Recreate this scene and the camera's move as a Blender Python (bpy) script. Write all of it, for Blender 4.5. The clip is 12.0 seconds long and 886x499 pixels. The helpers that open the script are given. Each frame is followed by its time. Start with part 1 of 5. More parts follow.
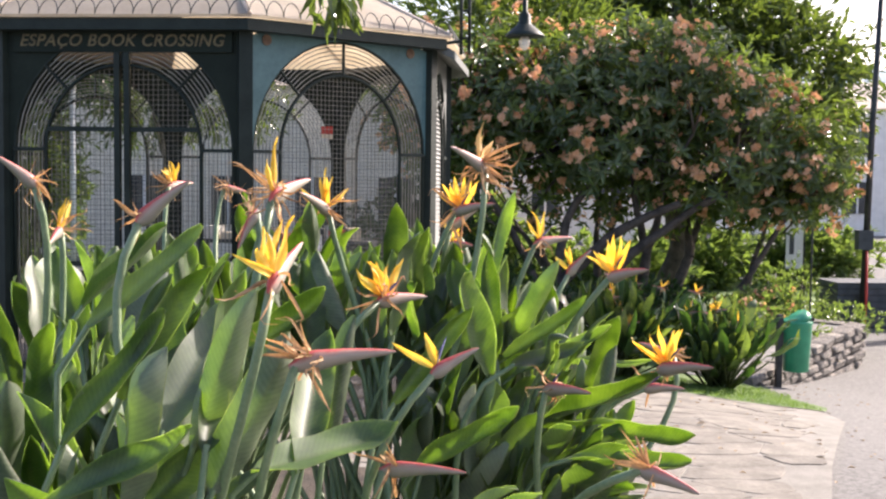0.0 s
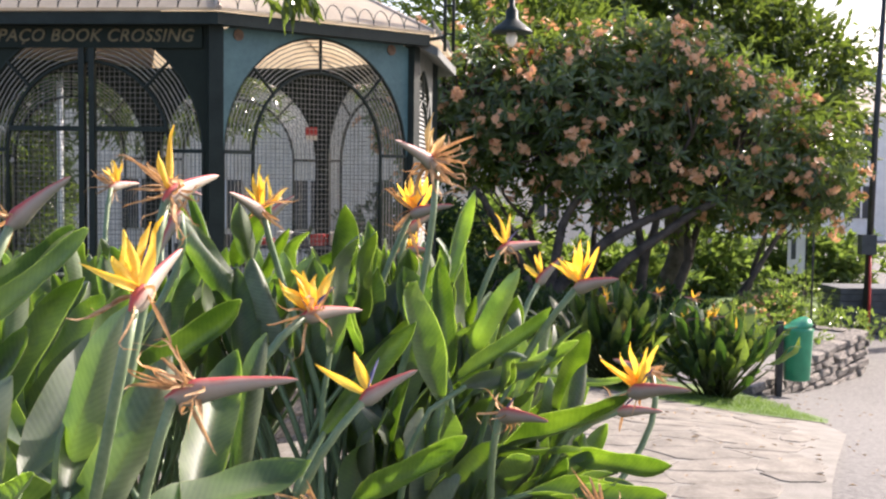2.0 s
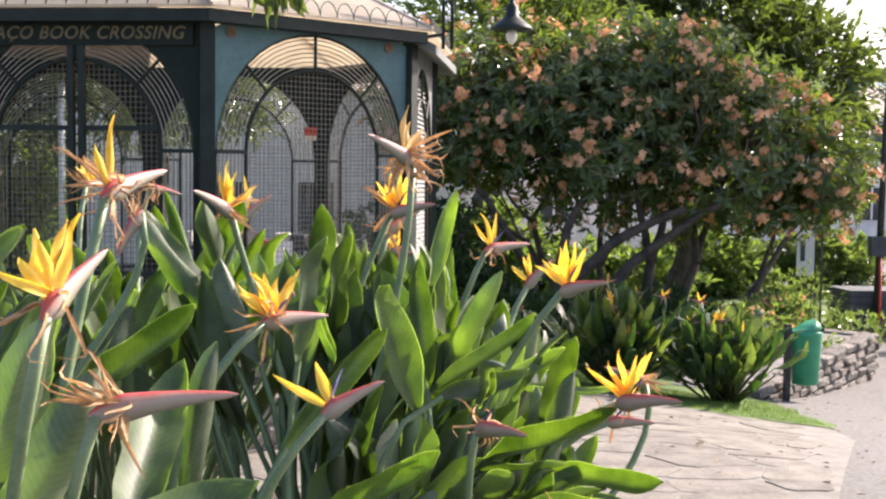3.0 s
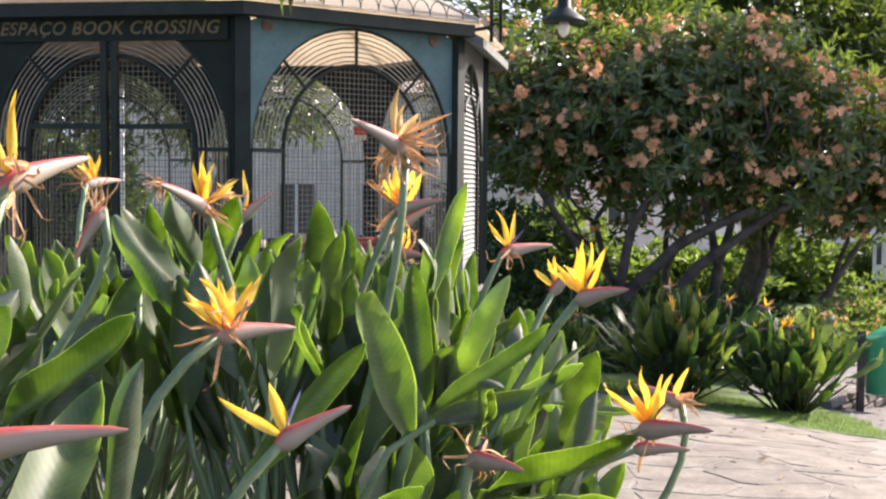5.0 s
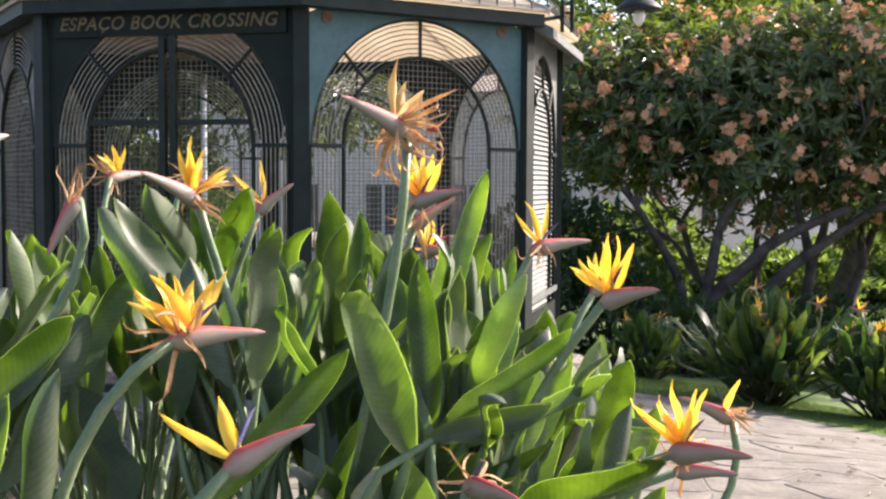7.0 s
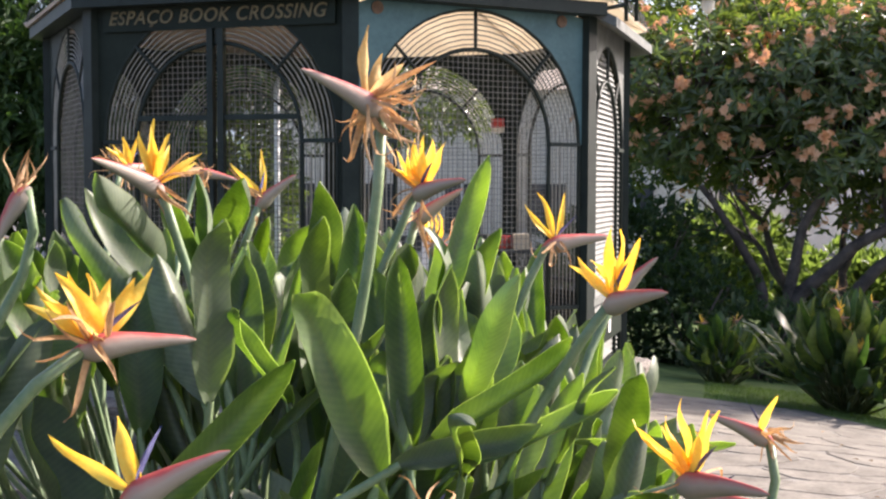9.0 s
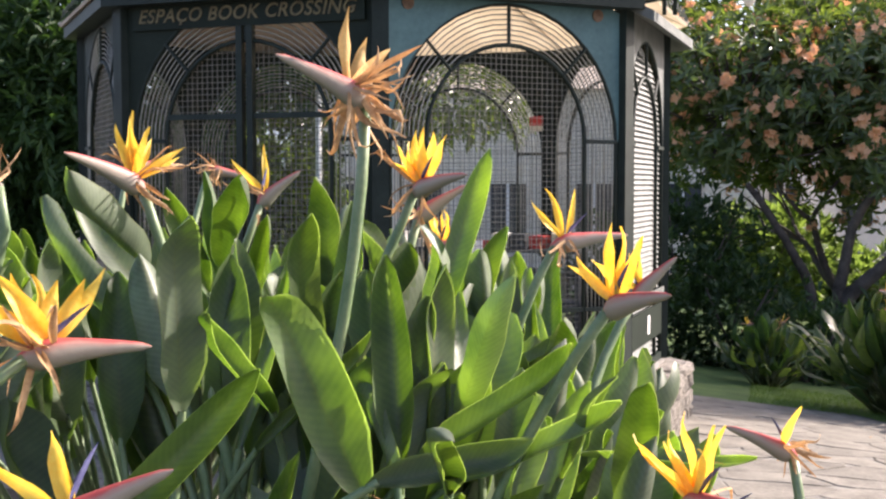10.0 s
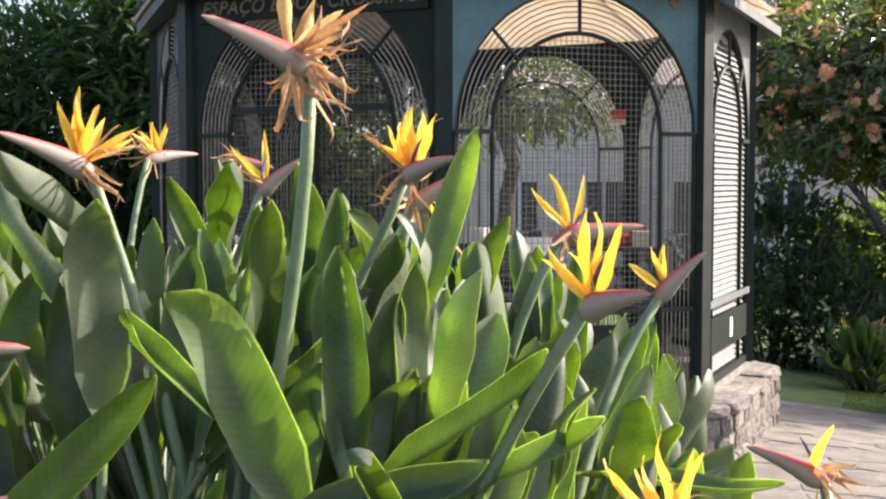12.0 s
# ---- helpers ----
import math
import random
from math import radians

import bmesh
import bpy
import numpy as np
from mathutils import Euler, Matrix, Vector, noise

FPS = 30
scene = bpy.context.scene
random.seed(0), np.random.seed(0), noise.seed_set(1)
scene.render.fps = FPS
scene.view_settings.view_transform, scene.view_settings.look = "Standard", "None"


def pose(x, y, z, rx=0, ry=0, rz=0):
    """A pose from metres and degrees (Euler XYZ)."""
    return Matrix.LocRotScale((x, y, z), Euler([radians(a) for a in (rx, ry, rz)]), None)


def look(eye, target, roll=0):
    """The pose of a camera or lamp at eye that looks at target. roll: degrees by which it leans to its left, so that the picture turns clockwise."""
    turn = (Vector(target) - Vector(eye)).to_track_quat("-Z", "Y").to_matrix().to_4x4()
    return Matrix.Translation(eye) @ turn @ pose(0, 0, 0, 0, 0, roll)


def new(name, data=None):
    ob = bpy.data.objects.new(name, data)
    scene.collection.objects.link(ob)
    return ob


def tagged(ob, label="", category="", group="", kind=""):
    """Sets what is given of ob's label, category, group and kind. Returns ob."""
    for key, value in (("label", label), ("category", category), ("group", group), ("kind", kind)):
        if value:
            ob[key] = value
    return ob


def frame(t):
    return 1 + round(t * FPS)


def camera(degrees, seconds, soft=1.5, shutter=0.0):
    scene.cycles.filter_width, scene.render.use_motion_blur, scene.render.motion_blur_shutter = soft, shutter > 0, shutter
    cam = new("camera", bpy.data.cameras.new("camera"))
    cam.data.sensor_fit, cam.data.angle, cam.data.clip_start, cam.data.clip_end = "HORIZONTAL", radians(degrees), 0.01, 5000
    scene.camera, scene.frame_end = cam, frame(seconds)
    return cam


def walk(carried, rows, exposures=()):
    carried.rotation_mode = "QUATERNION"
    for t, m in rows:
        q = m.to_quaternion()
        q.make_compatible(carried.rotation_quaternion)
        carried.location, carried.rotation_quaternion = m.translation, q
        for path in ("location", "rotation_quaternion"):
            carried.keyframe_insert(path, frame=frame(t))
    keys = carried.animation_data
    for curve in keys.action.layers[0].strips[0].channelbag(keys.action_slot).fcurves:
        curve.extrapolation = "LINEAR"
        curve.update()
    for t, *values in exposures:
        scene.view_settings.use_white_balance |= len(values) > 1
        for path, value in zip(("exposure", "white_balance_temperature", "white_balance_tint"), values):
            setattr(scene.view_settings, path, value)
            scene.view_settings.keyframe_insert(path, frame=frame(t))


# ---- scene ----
cam = camera(41.3, 12.0, soft=2.3)
METRES, EYE, TILT, LEAN, TURN = 2.1, 1.72, 0.0, 0.0, 0.0
ROWS = [
    (0.0, 0.0, 0.0, 0.0, 0.04, -3.66, -0.69),
    (0.5, 0.0179, 0.0431, -0.0035, 0.06, -3.61, -0.69),
    (1.0, 0.0346, 0.087, -0.0039, 0.08, -3.56, -0.73),
    (1.5, 0.0516, 0.1315, -0.0054, 0.13, -3.5, -0.74),
    (2.0, 0.0694, 0.174, -0.0075, 0.22, -3.45, -0.7),
    (2.5, 0.0871, 0.2157, -0.0107, 0.35, -3.4, -0.72),
    (4.5, 0.1611, 0.3891, -0.019, 3.04, -3.25, -0.4),
    (5.0, 0.1758, 0.4281, -0.0235, 4.14, -3.24, -0.48),
    (5.5, 0.1912, 0.4651, -0.0285, 5.18, -3.23, -0.47),
    (6.0, 0.2079, 0.5011, -0.0317, 6.3, -3.22, -0.38),
    (6.5, 0.2246, 0.5362, -0.0336, 7.51, -3.22, -0.32),
    (7.0, 0.241, 0.5711, -0.0361, 8.68, -3.23, -0.28),
    (7.5, 0.2566, 0.6062, -0.0388, 9.78, -3.23, -0.26),
    (9.5, 0.3138, 0.7509, -0.0489, 13.95, -3.23, -0.08),
    (10.0, 0.327, 0.7874, -0.0511, 15.19, -3.22, 0.02),
    (10.5, 0.3407, 0.8212, -0.0534, 16.48, -3.23, 0.01),
    (11.0, 0.3553, 0.8545, -0.0563, 17.74, -3.25, 0.07),
    (11.5, 0.3691, 0.8875, -0.06, 18.92, -3.27, 0.04),
    (12.0, 0.3837, 0.9206, -0.0627, 20.15, -3.27, 0.07),
]
walk(cam, [(t, pose(0, 0, EYE, TILT, LEAN, TURN) @ pose(METRES * x, METRES * y, METRES * z, 90 + pitch, roll, yaw)) for t, x, y, z, yaw, pitch, roll in ROWS],
     exposures=[(0.0, 1.14, 6450, 22.0), (12.0, 1.14, 6450, 22.0)])

# ---- daylight ----
SUN_AZ, SUN_EL = 37.0, 33.0          # degrees from +x towards +y, and above the horizon
sun_dir = Vector((math.cos(radians(SUN_AZ)) * math.cos(radians(SUN_EL)), math.sin(radians(SUN_AZ)) * math.cos(radians(SUN_EL)), math.sin(radians(SUN_EL))))
world = bpy.data.worlds.new("sky")
scene.world = world
world.use_nodes = True
wn = world.node_tree.nodes
sky = wn.new("ShaderNodeTexSky")
sky.sky_type, sky.sun_disc = "NISHITA", False
sky.sun_elevation, sky.sun_rotation = radians(SUN_EL), radians(90.0 - SUN_AZ)
sky.air_density, sky.dust_density = 1.0, 3.0
world.node_tree.links.new(sky.outputs[0], wn["Background"].inputs[0])
wn["Background"].inputs[1].default_value = 0.15
lamp = bpy.data.lights.new("sun", "SUN")
lamp.energy, lamp.angle, lamp.color = 5.0, radians(0.6), (1.0, 0.93, 0.80)
new("sun", lamp).matrix_world = look(sun_dir * 30, (0, 0, 0))


# ---- materials ----
def nodes_of(name):
    m = bpy.data.materials.new(name)
    m.use_nodes = True
    return m, m.node_tree.nodes, m.node_tree.links, m.node_tree.nodes["Principled BSDF"]


def noise_node(n, l, scale, detail=5.0, coord="Object"):
    tc, tex = n.new("ShaderNodeTexCoord"), n.new("ShaderNodeTexNoise")
    tex.inputs["Scale"].default_value, tex.inputs["Detail"].default_value = scale, detail
    l.new(tc.outputs[coord], tex.inputs["Vector"])
    return tex


def ramp_node(n, l, source, stops):
    r = n.new("ShaderNodeValToRGB")
    while len(r.color_ramp.elements) < len(stops):
        r.color_ramp.elements.new(0.5)
    for e, (p, c) in zip(r.color_ramp.elements, stops):
        e.position, e.color = p, (*c, 1)
    l.new(source, r.inputs[0])
    return r


def mat(name, dark, light, scale=6.0, fine=60.0, rough=0.6, metal=0.0, bump=0.3, depth=0.01, spec=0.5, vary=0.0):
    """Two colours mixed by a coarse and a fine noise, with relief from both; vary: spread of value from object to object."""
    m, n, l, b = nodes_of(name)
    big, small = noise_node(n, l, scale), noise_node(n, l, fine, 3.0)
    add = n.new("ShaderNodeMath")
    add.operation = "MULTIPLY_ADD"
    l.new(small.outputs[0], add.inputs[0])
    add.inputs[1].default_value = 0.45
    l.new(big.outputs[0], add.inputs[2])
    r = ramp_node(n, l, add.outputs[0], [(0.48, dark), (0.95, light)])
    colour = r.outputs[0]
    if vary:
        info, hsv = n.new("ShaderNodeObjectInfo"), n.new("ShaderNodeHueSaturation")
        mr = n.new("ShaderNodeMapRange")
        mr.inputs[3].default_value, mr.inputs[4].default_value = 1 - vary, 1 + vary
        l.new(info.outputs["Random"], mr.inputs[0])
        l.new(mr.outputs[0], hsv.inputs["Value"])
        l.new(colour, hsv.inputs["Color"])
        colour = hsv.outputs[0]
    l.new(colour, b.inputs["Base Color"])
    b.inputs["Roughness"].default_value, b.inputs["Metallic"].default_value = rough, metal
    b.inputs["Specular IOR Level"].default_value = spec
    if bump:
        bp = n.new("ShaderNodeBump")
        bp.inputs["Strength"].default_value, bp.inputs["Distance"].default_value = bump, depth
        l.new(add.outputs[0], bp.inputs["Height"])
        l.new(bp.outputs[0], b.inputs["Normal"])
    return m


def translucent(m, amount, tint, source=None):
    """Lets part of the light through a thin surface."""
    n, l = m.node_tree.nodes, m.node_tree.links
    b, out = n["Principled BSDF"], n["Material Output"]
    tr, mix, mul = n.new("ShaderNodeBsdfTranslucent"), n.new("ShaderNodeMixShader"), n.new("ShaderNodeMix")
    mul.data_type, mul.blend_type = "RGBA", "MULTIPLY"
    mul.inputs[0].default_value = 1.0
    src = b.inputs["Base Color"].links
    if source or src:
        l.new(source or src[0].from_socket, mul.inputs[6])
    mul.inputs[7].default_value = (*tint, 1)
    l.new(mul.outputs[2], tr.inputs[0])
    mix.inputs[0].default_value = amount
    l.new(b.outputs[0], mix.inputs[1])
    l.new(tr.outputs[0], mix.inputs[2])
    l.new(mix.outputs[0], out.inputs[0])
    return m


def math_node(n, l, op, a, b=None):
    k = n.new("ShaderNodeMath")
    k.operation = op
    for i, v in enumerate((a, b)):
        if v is None:
            continue
        if isinstance(v, (int, float)):
            k.inputs[i].default_value = v
        else:
            l.new(v, k.inputs[i])
    return k.outputs[0]


def blade_material(name, dark, light, rough, through_light, tint, vein=90.0, bloom=0.0):
    """Leaf: u runs across (0.5 is the midrib), v along. Pale midrib, slanting side veins, yellowed rim, blotches.
    bloom: gloss, and pale sheen mixed into some leaves' colour.
    """
    m, n, l, b = nodes_of(name)
    uv, sep = n.new("ShaderNodeUVMap"), n.new("ShaderNodeSeparateXYZ")
    l.new(uv.outputs[0], sep.inputs[0])
    off = math_node(n, l, "ABSOLUTE", math_node(n, l, "SUBTRACT", sep.outputs[0], 0.5))
    line = math_node(n, l, "SINE", math_node(n, l, "MULTIPLY", math_node(n, l, "SUBTRACT", sep.outputs[1], math_node(n, l, "MULTIPLY", off, 0.22)), vein))
    big, small = noise_node(n, l, 9.0), noise_node(n, l, 70.0, 3.0)
    tone = math_node(n, l, "ADD", math_node(n, l, "MULTIPLY", line, 0.03), math_node(n, l, "ADD", big.outputs[0], math_node(n, l, "MULTIPLY", small.outputs[0], 0.2)))
    r = ramp_node(n, l, tone, [(0.4, dark), (0.85, light)])
    info, hsv, mr = n.new("ShaderNodeObjectInfo"), n.new("ShaderNodeHueSaturation"), n.new("ShaderNodeMapRange")
    mr.inputs[3].default_value, mr.inputs[4].default_value = 0.8, 1.2
    l.new(info.outputs["Random"], mr.inputs[0])
    l.new(mr.outputs[0], hsv.inputs["Value"])
    l.new(r.outputs[0], hsv.inputs["Color"])
    # Pale grey mixed into the colour of some leaves, a painted sun sheen.
    sheen_mix = n.new("ShaderNodeMix")
    sheen_mix.data_type = "RGBA"
    pick = ramp_node(n, l, math_node(n, l, "FRACT", math_node(n, l, "MULTIPLY", info.outputs["Random"], 7.31)), [(0.52, (0, 0, 0)), (0.70, (1, 1, 1))])
    l.new(math_node(n, l, "MULTIPLY", pick.outputs[0], bloom), sheen_mix.inputs[0])
    l.new(hsv.outputs[0], sheen_mix.inputs[6])
    sheen_mix.inputs[7].default_value = (0.26, 0.30, 0.24, 1)
    rim = ramp_node(n, l, off, [(0.0, (1, 1, 1)), (0.009, (1, 1, 1)), (0.02, (0, 0, 0)), (0.472, (0, 0, 0)), (0.492, (1, 1, 1))])
    mix = n.new("ShaderNodeMix")
    mix.data_type = "RGBA"
    l.new(math_node(n, l, "MULTIPLY", rim.outputs[0], 0.32), mix.inputs[0])
    l.new(sheen_mix.outputs[2], mix.inputs[6])
    mix.inputs[7].default_value = (0.19, 0.145, 0.05, 1)
    l.new(mix.outputs[2], b.inputs["Base Color"])
    b.inputs["Roughness"].default_value = rough
    b.inputs["Specular IOR Level"].default_value = 0.5 + 0.6 * bloom
    b.inputs["Coat Weight"].default_value, b.inputs["Coat Roughness"].default_value = 0.6 * bloom, 0.50
    bp = n.new("ShaderNodeBump")
    bp.inputs["Strength"].default_value, bp.inputs["Distance"].default_value = 0.22, 0.003
    l.new(math_node(n, l, "ADD", math_node(n, l, "MULTIPLY", line, 0.10), big.outputs[0]), bp.inputs["Height"])
    l.new(bp.outputs[0], b.inputs["Normal"])
    return translucent(m, through_light, tint, hsv.outputs[0])


LEAF = blade_material("strelitzia_leaf", (0.042, 0.076, 0.028), (0.100, 0.148, 0.060), 0.51, 0.50, (5.6, 5.3, 1.9), 170.0, 0.5)
UNDERLEAF = blade_material("strelitzia_underside", (0.085, 0.12, 0.062), (0.23, 0.27, 0.19), 0.48, 0.45, (2.7, 2.8, 1.1), 170.0, 0.4)
BUSHLEAF = blade_material("broad_leaf", (0.045, 0.078, 0.027), (0.105, 0.148, 0.050), 0.24, 0.42, (2.4, 2.3, 0.75), 50.0, 0.22)
LIGHTLEAF = blade_material("light_shrub_leaf", (0.085, 0.14, 0.045), (0.20, 0.27, 0.10), 0.36, 0.45, (1.9, 1.9, 0.8), 50.0)
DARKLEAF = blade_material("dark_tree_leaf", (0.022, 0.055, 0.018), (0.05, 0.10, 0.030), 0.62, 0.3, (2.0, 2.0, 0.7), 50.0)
STALK = mat("flower_stalk", (0.10, 0.17, 0.075), (0.22, 0.28, 0.15), 14, 120, 0.45, bump=0.15)
SEPAL = translucent(mat("orange_sepal", (0.92, 0.54, 0.035), (0.98, 0.76, 0.15), 18, 160, 0.5, bump=0.2, vary=0.12), 0.45, (1.05, 0.95, 0.6))
DRY = translucent(mat("withered_petal", (0.32, 0.17, 0.07), (0.66, 0.45, 0.24), 22, 160, 0.75, bump=0.5, vary=0.2), 0.3, (1.1, 0.9, 0.7))
TONGUE = mat("blue_tongue", (0.06, 0.065, 0.16), (0.13, 0.14, 0.27), 30, 200, 0.5)
FRANGI = translucent(mat("coral_blossom", (0.70, 0.36, 0.17), (0.86, 0.54, 0.31), 5, 60, 0.6, bump=0.2), 0.35, (1.0, 0.9, 0.8))
BARK = mat("grey_bark", (0.035, 0.028, 0.022), (0.125, 0.10, 0.08), 7, 55, 0.9, bump=0.8, depth=0.02)
IRON = mat("dark_green_ironwork", (0.006, 0.012, 0.009), (0.017, 0.028, 0.022), 8, 90, 0.55, bump=0.2, depth=0.003, spec=0.3)
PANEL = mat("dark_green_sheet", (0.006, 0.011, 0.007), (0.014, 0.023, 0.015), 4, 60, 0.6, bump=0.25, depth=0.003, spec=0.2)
BLUE = mat("weathered_teal_sheet", (0.030, 0.090, 0.097), (0.068, 0.158, 0.164), 3.5, 45, 0.5, bump=0.25, depth=0.003)
# Paler than the ironwork: sun on the bars' edges is put into this grey.
BARS = mat("sun_caught_grey_bar", (0.17, 0.17, 0.15), (0.36, 0.355, 0.31), 10, 120, 0.38, metal=0.3, bump=0.15)
WIRE = mat("galvanised_wire", (0.10, 0.10, 0.088), (0.21, 0.205, 0.18), 10, 120, 0.5, metal=0.15, bump=0.1)
LOUVRE = mat("grey_slat_and_sunlit_sheet", (0.105, 0.115, 0.105), (0.20, 0.21, 0.195), 9, 80, 0.55, bump=0.3, depth=0.003)
CREAM = mat("cream_boarding", (0.62, 0.55, 0.43), (0.80, 0.74, 0.62), 5, 70, 0.7, bump=0.3, depth=0.004)
ROOF = mat("beige_roof_sheet", (0.36, 0.29, 0.22), (0.55, 0.47, 0.38), 4, 50, 0.75, bump=0.3, depth=0.005)
FIBRE = translucent(mat("translucent_beige_roof", (0.56, 0.50, 0.41), (0.70, 0.64, 0.55), 4, 50, 0.7, bump=0.3, depth=0.005), 0.6, (1.25, 1.25, 1.2))
SAND = mat("sandy_joint", (0.17, 0.16, 0.134), (0.25, 0.235, 0.204), 6, 80, 0.95, bump=0.5)
GOLD = mat("faded_gold_paint", (0.075, 0.058, 0.025), (0.19, 0.15, 0.065), 20, 160, 0.6, bump=0.2, depth=0.002)
FLAG = mat("pale_flagstone", (0.118, 0.104, 0.083), (0.243, 0.221, 0.180), 5, 38, 0.85, bump=0.6, depth=0.012, vary=0.09)
RUBBLE = mat("basalt_rubble", (0.10, 0.088, 0.075), (0.33, 0.295, 0.25), 7, 60, 0.9, bump=0.8, depth=0.02, vary=0.25)
MORTAR = mat("grey_mortar", (0.16, 0.15, 0.135), (0.30, 0.285, 0.26), 8, 80, 0.95, bump=0.5)
ASPHALT = mat("worn_asphalt", (0.083, 0.080, 0.073), (0.195, 0.188, 0.172), 26, 120, 0.9, bump=0.9, depth=0.006)
SOIL = mat("dark_soil", (0.025, 0.020, 0.014), (0.085, 0.065, 0.045), 6, 60, 0.95, bump=0.9, depth=0.03)
LAWN = mat("short_lawn", (0.050, 0.095, 0.020), (0.13, 0.20, 0.045), 3.5, 90, 0.85, bump=0.8, depth=0.02)
GRASS = translucent(mat("grass_blade", (0.055, 0.11, 0.022), (0.14, 0.23, 0.05), 3, 60, 0.6, bump=0.0), 0.4, (1.8, 1.8, 0.7))
LITTER = mat("dry_leaf", (0.16, 0.10, 0.05), (0.38, 0.27, 0.14), 20, 120, 0.8, bump=0.2)
GREENBIN = mat("green_plastic", (0.016, 0.23, 0.115), (0.04, 0.34, 0.18), 6, 90, 0.42, bump=0.15, depth=0.003)
DARKMETAL = mat("dark_metal", (0.02, 0.022, 0.022), (0.06, 0.06, 0.058), 8, 90, 0.5, metal=0.4, bump=0.2, depth=0.003)
SLATE = mat("dark_grey_planks", (0.035, 0.042, 0.046), (0.085, 0.095, 0.10), 5, 70, 0.7, bump=0.5, depth=0.006)
RED = mat("red_plastic", (0.45, 0.03, 0.03), (0.62, 0.08, 0.06), 9, 90, 0.5, bump=0.1)
WHITE = mat("white_paint", (0.68, 0.67, 0.64), (0.84, 0.83, 0.80), 3, 60, 0.7, bump=0.2, depth=0.004)
PAPER = mat("white_paper", (0.68, 0.67, 0.64), (0.82, 0.81, 0.78), 12, 120, 0.8, bump=0.1)
# Pale blue-grey, with the haze of distance mixed into the hill's colour.
HILL = mat("haze_tinted_hillside", (0.20, 0.27, 0.30), (0.38, 0.45, 0.47), 0.05, 0.6, 0.95, bump=0.0)
GLASS = mat("dark_window_glass", (0.03, 0.035, 0.04), (0.07, 0.08, 0.09), 2, 30, 0.12, bump=0.0)
BULB = mat("frosted_lamp_glass", (0.7, 0.66, 0.55), (0.85, 0.82, 0.72), 10, 90, 0.3, bump=0.0)
OCHRE = translucent(mat("spent_sepal", (0.62, 0.36, 0.10), (0.84, 0.60, 0.26), 20, 150, 0.65, bump=0.4, vary=0.15), 0.4, (1.05, 0.92, 0.65))
RUST = mat("rusty_stud", (0.09, 0.055, 0.035), (0.20, 0.13, 0.085), 30, 160, 0.9, bump=0.6, depth=0.003)


def spathe_material():
    """Boat-shaped bract: grey-green below, pink to red along the upper edge and point."""
    m, n, l, b = nodes_of("spathe")
    uv, sep = n.new("ShaderNodeUVMap"), n.new("ShaderNodeSeparateXYZ")
    l.new(uv.outputs[0], sep.inputs[0])
    nz, nf = noise_node(n, l, 16.0), noise_node(n, l, 120.0)
    edge = math_node(n, l, "ADD", math_node(n, l, "ADD", math_node(n, l, "MULTIPLY", sep.outputs[0], 0.86), math_node(n, l, "MULTIPLY", nz.outputs[0], 0.35)), math_node(n, l, "MULTIPLY", nf.outputs[0], 0.08))
    r = ramp_node(n, l, edge, [(0.25, (0.20, 0.205, 0.15)), (0.72, (0.38, 0.32, 0.26)), (0.90, (0.46, 0.24, 0.19)), (1.0, (0.52, 0.09, 0.075))])
    l.new(r.outputs[0], b.inputs["Base Color"])
    b.inputs["Roughness"].default_value = 0.5
    bp = n.new("ShaderNodeBump")
    bp.inputs["Strength"].default_value, bp.inputs["Distance"].default_value = 0.2, 0.003
    l.new(nf.outputs[0], bp.inputs["Height"])
    l.new(bp.outputs[0], b.inputs["Normal"])
    return translucent(m, 0.15, (1.2, 0.9, 0.8))


SPATHE = spathe_material()


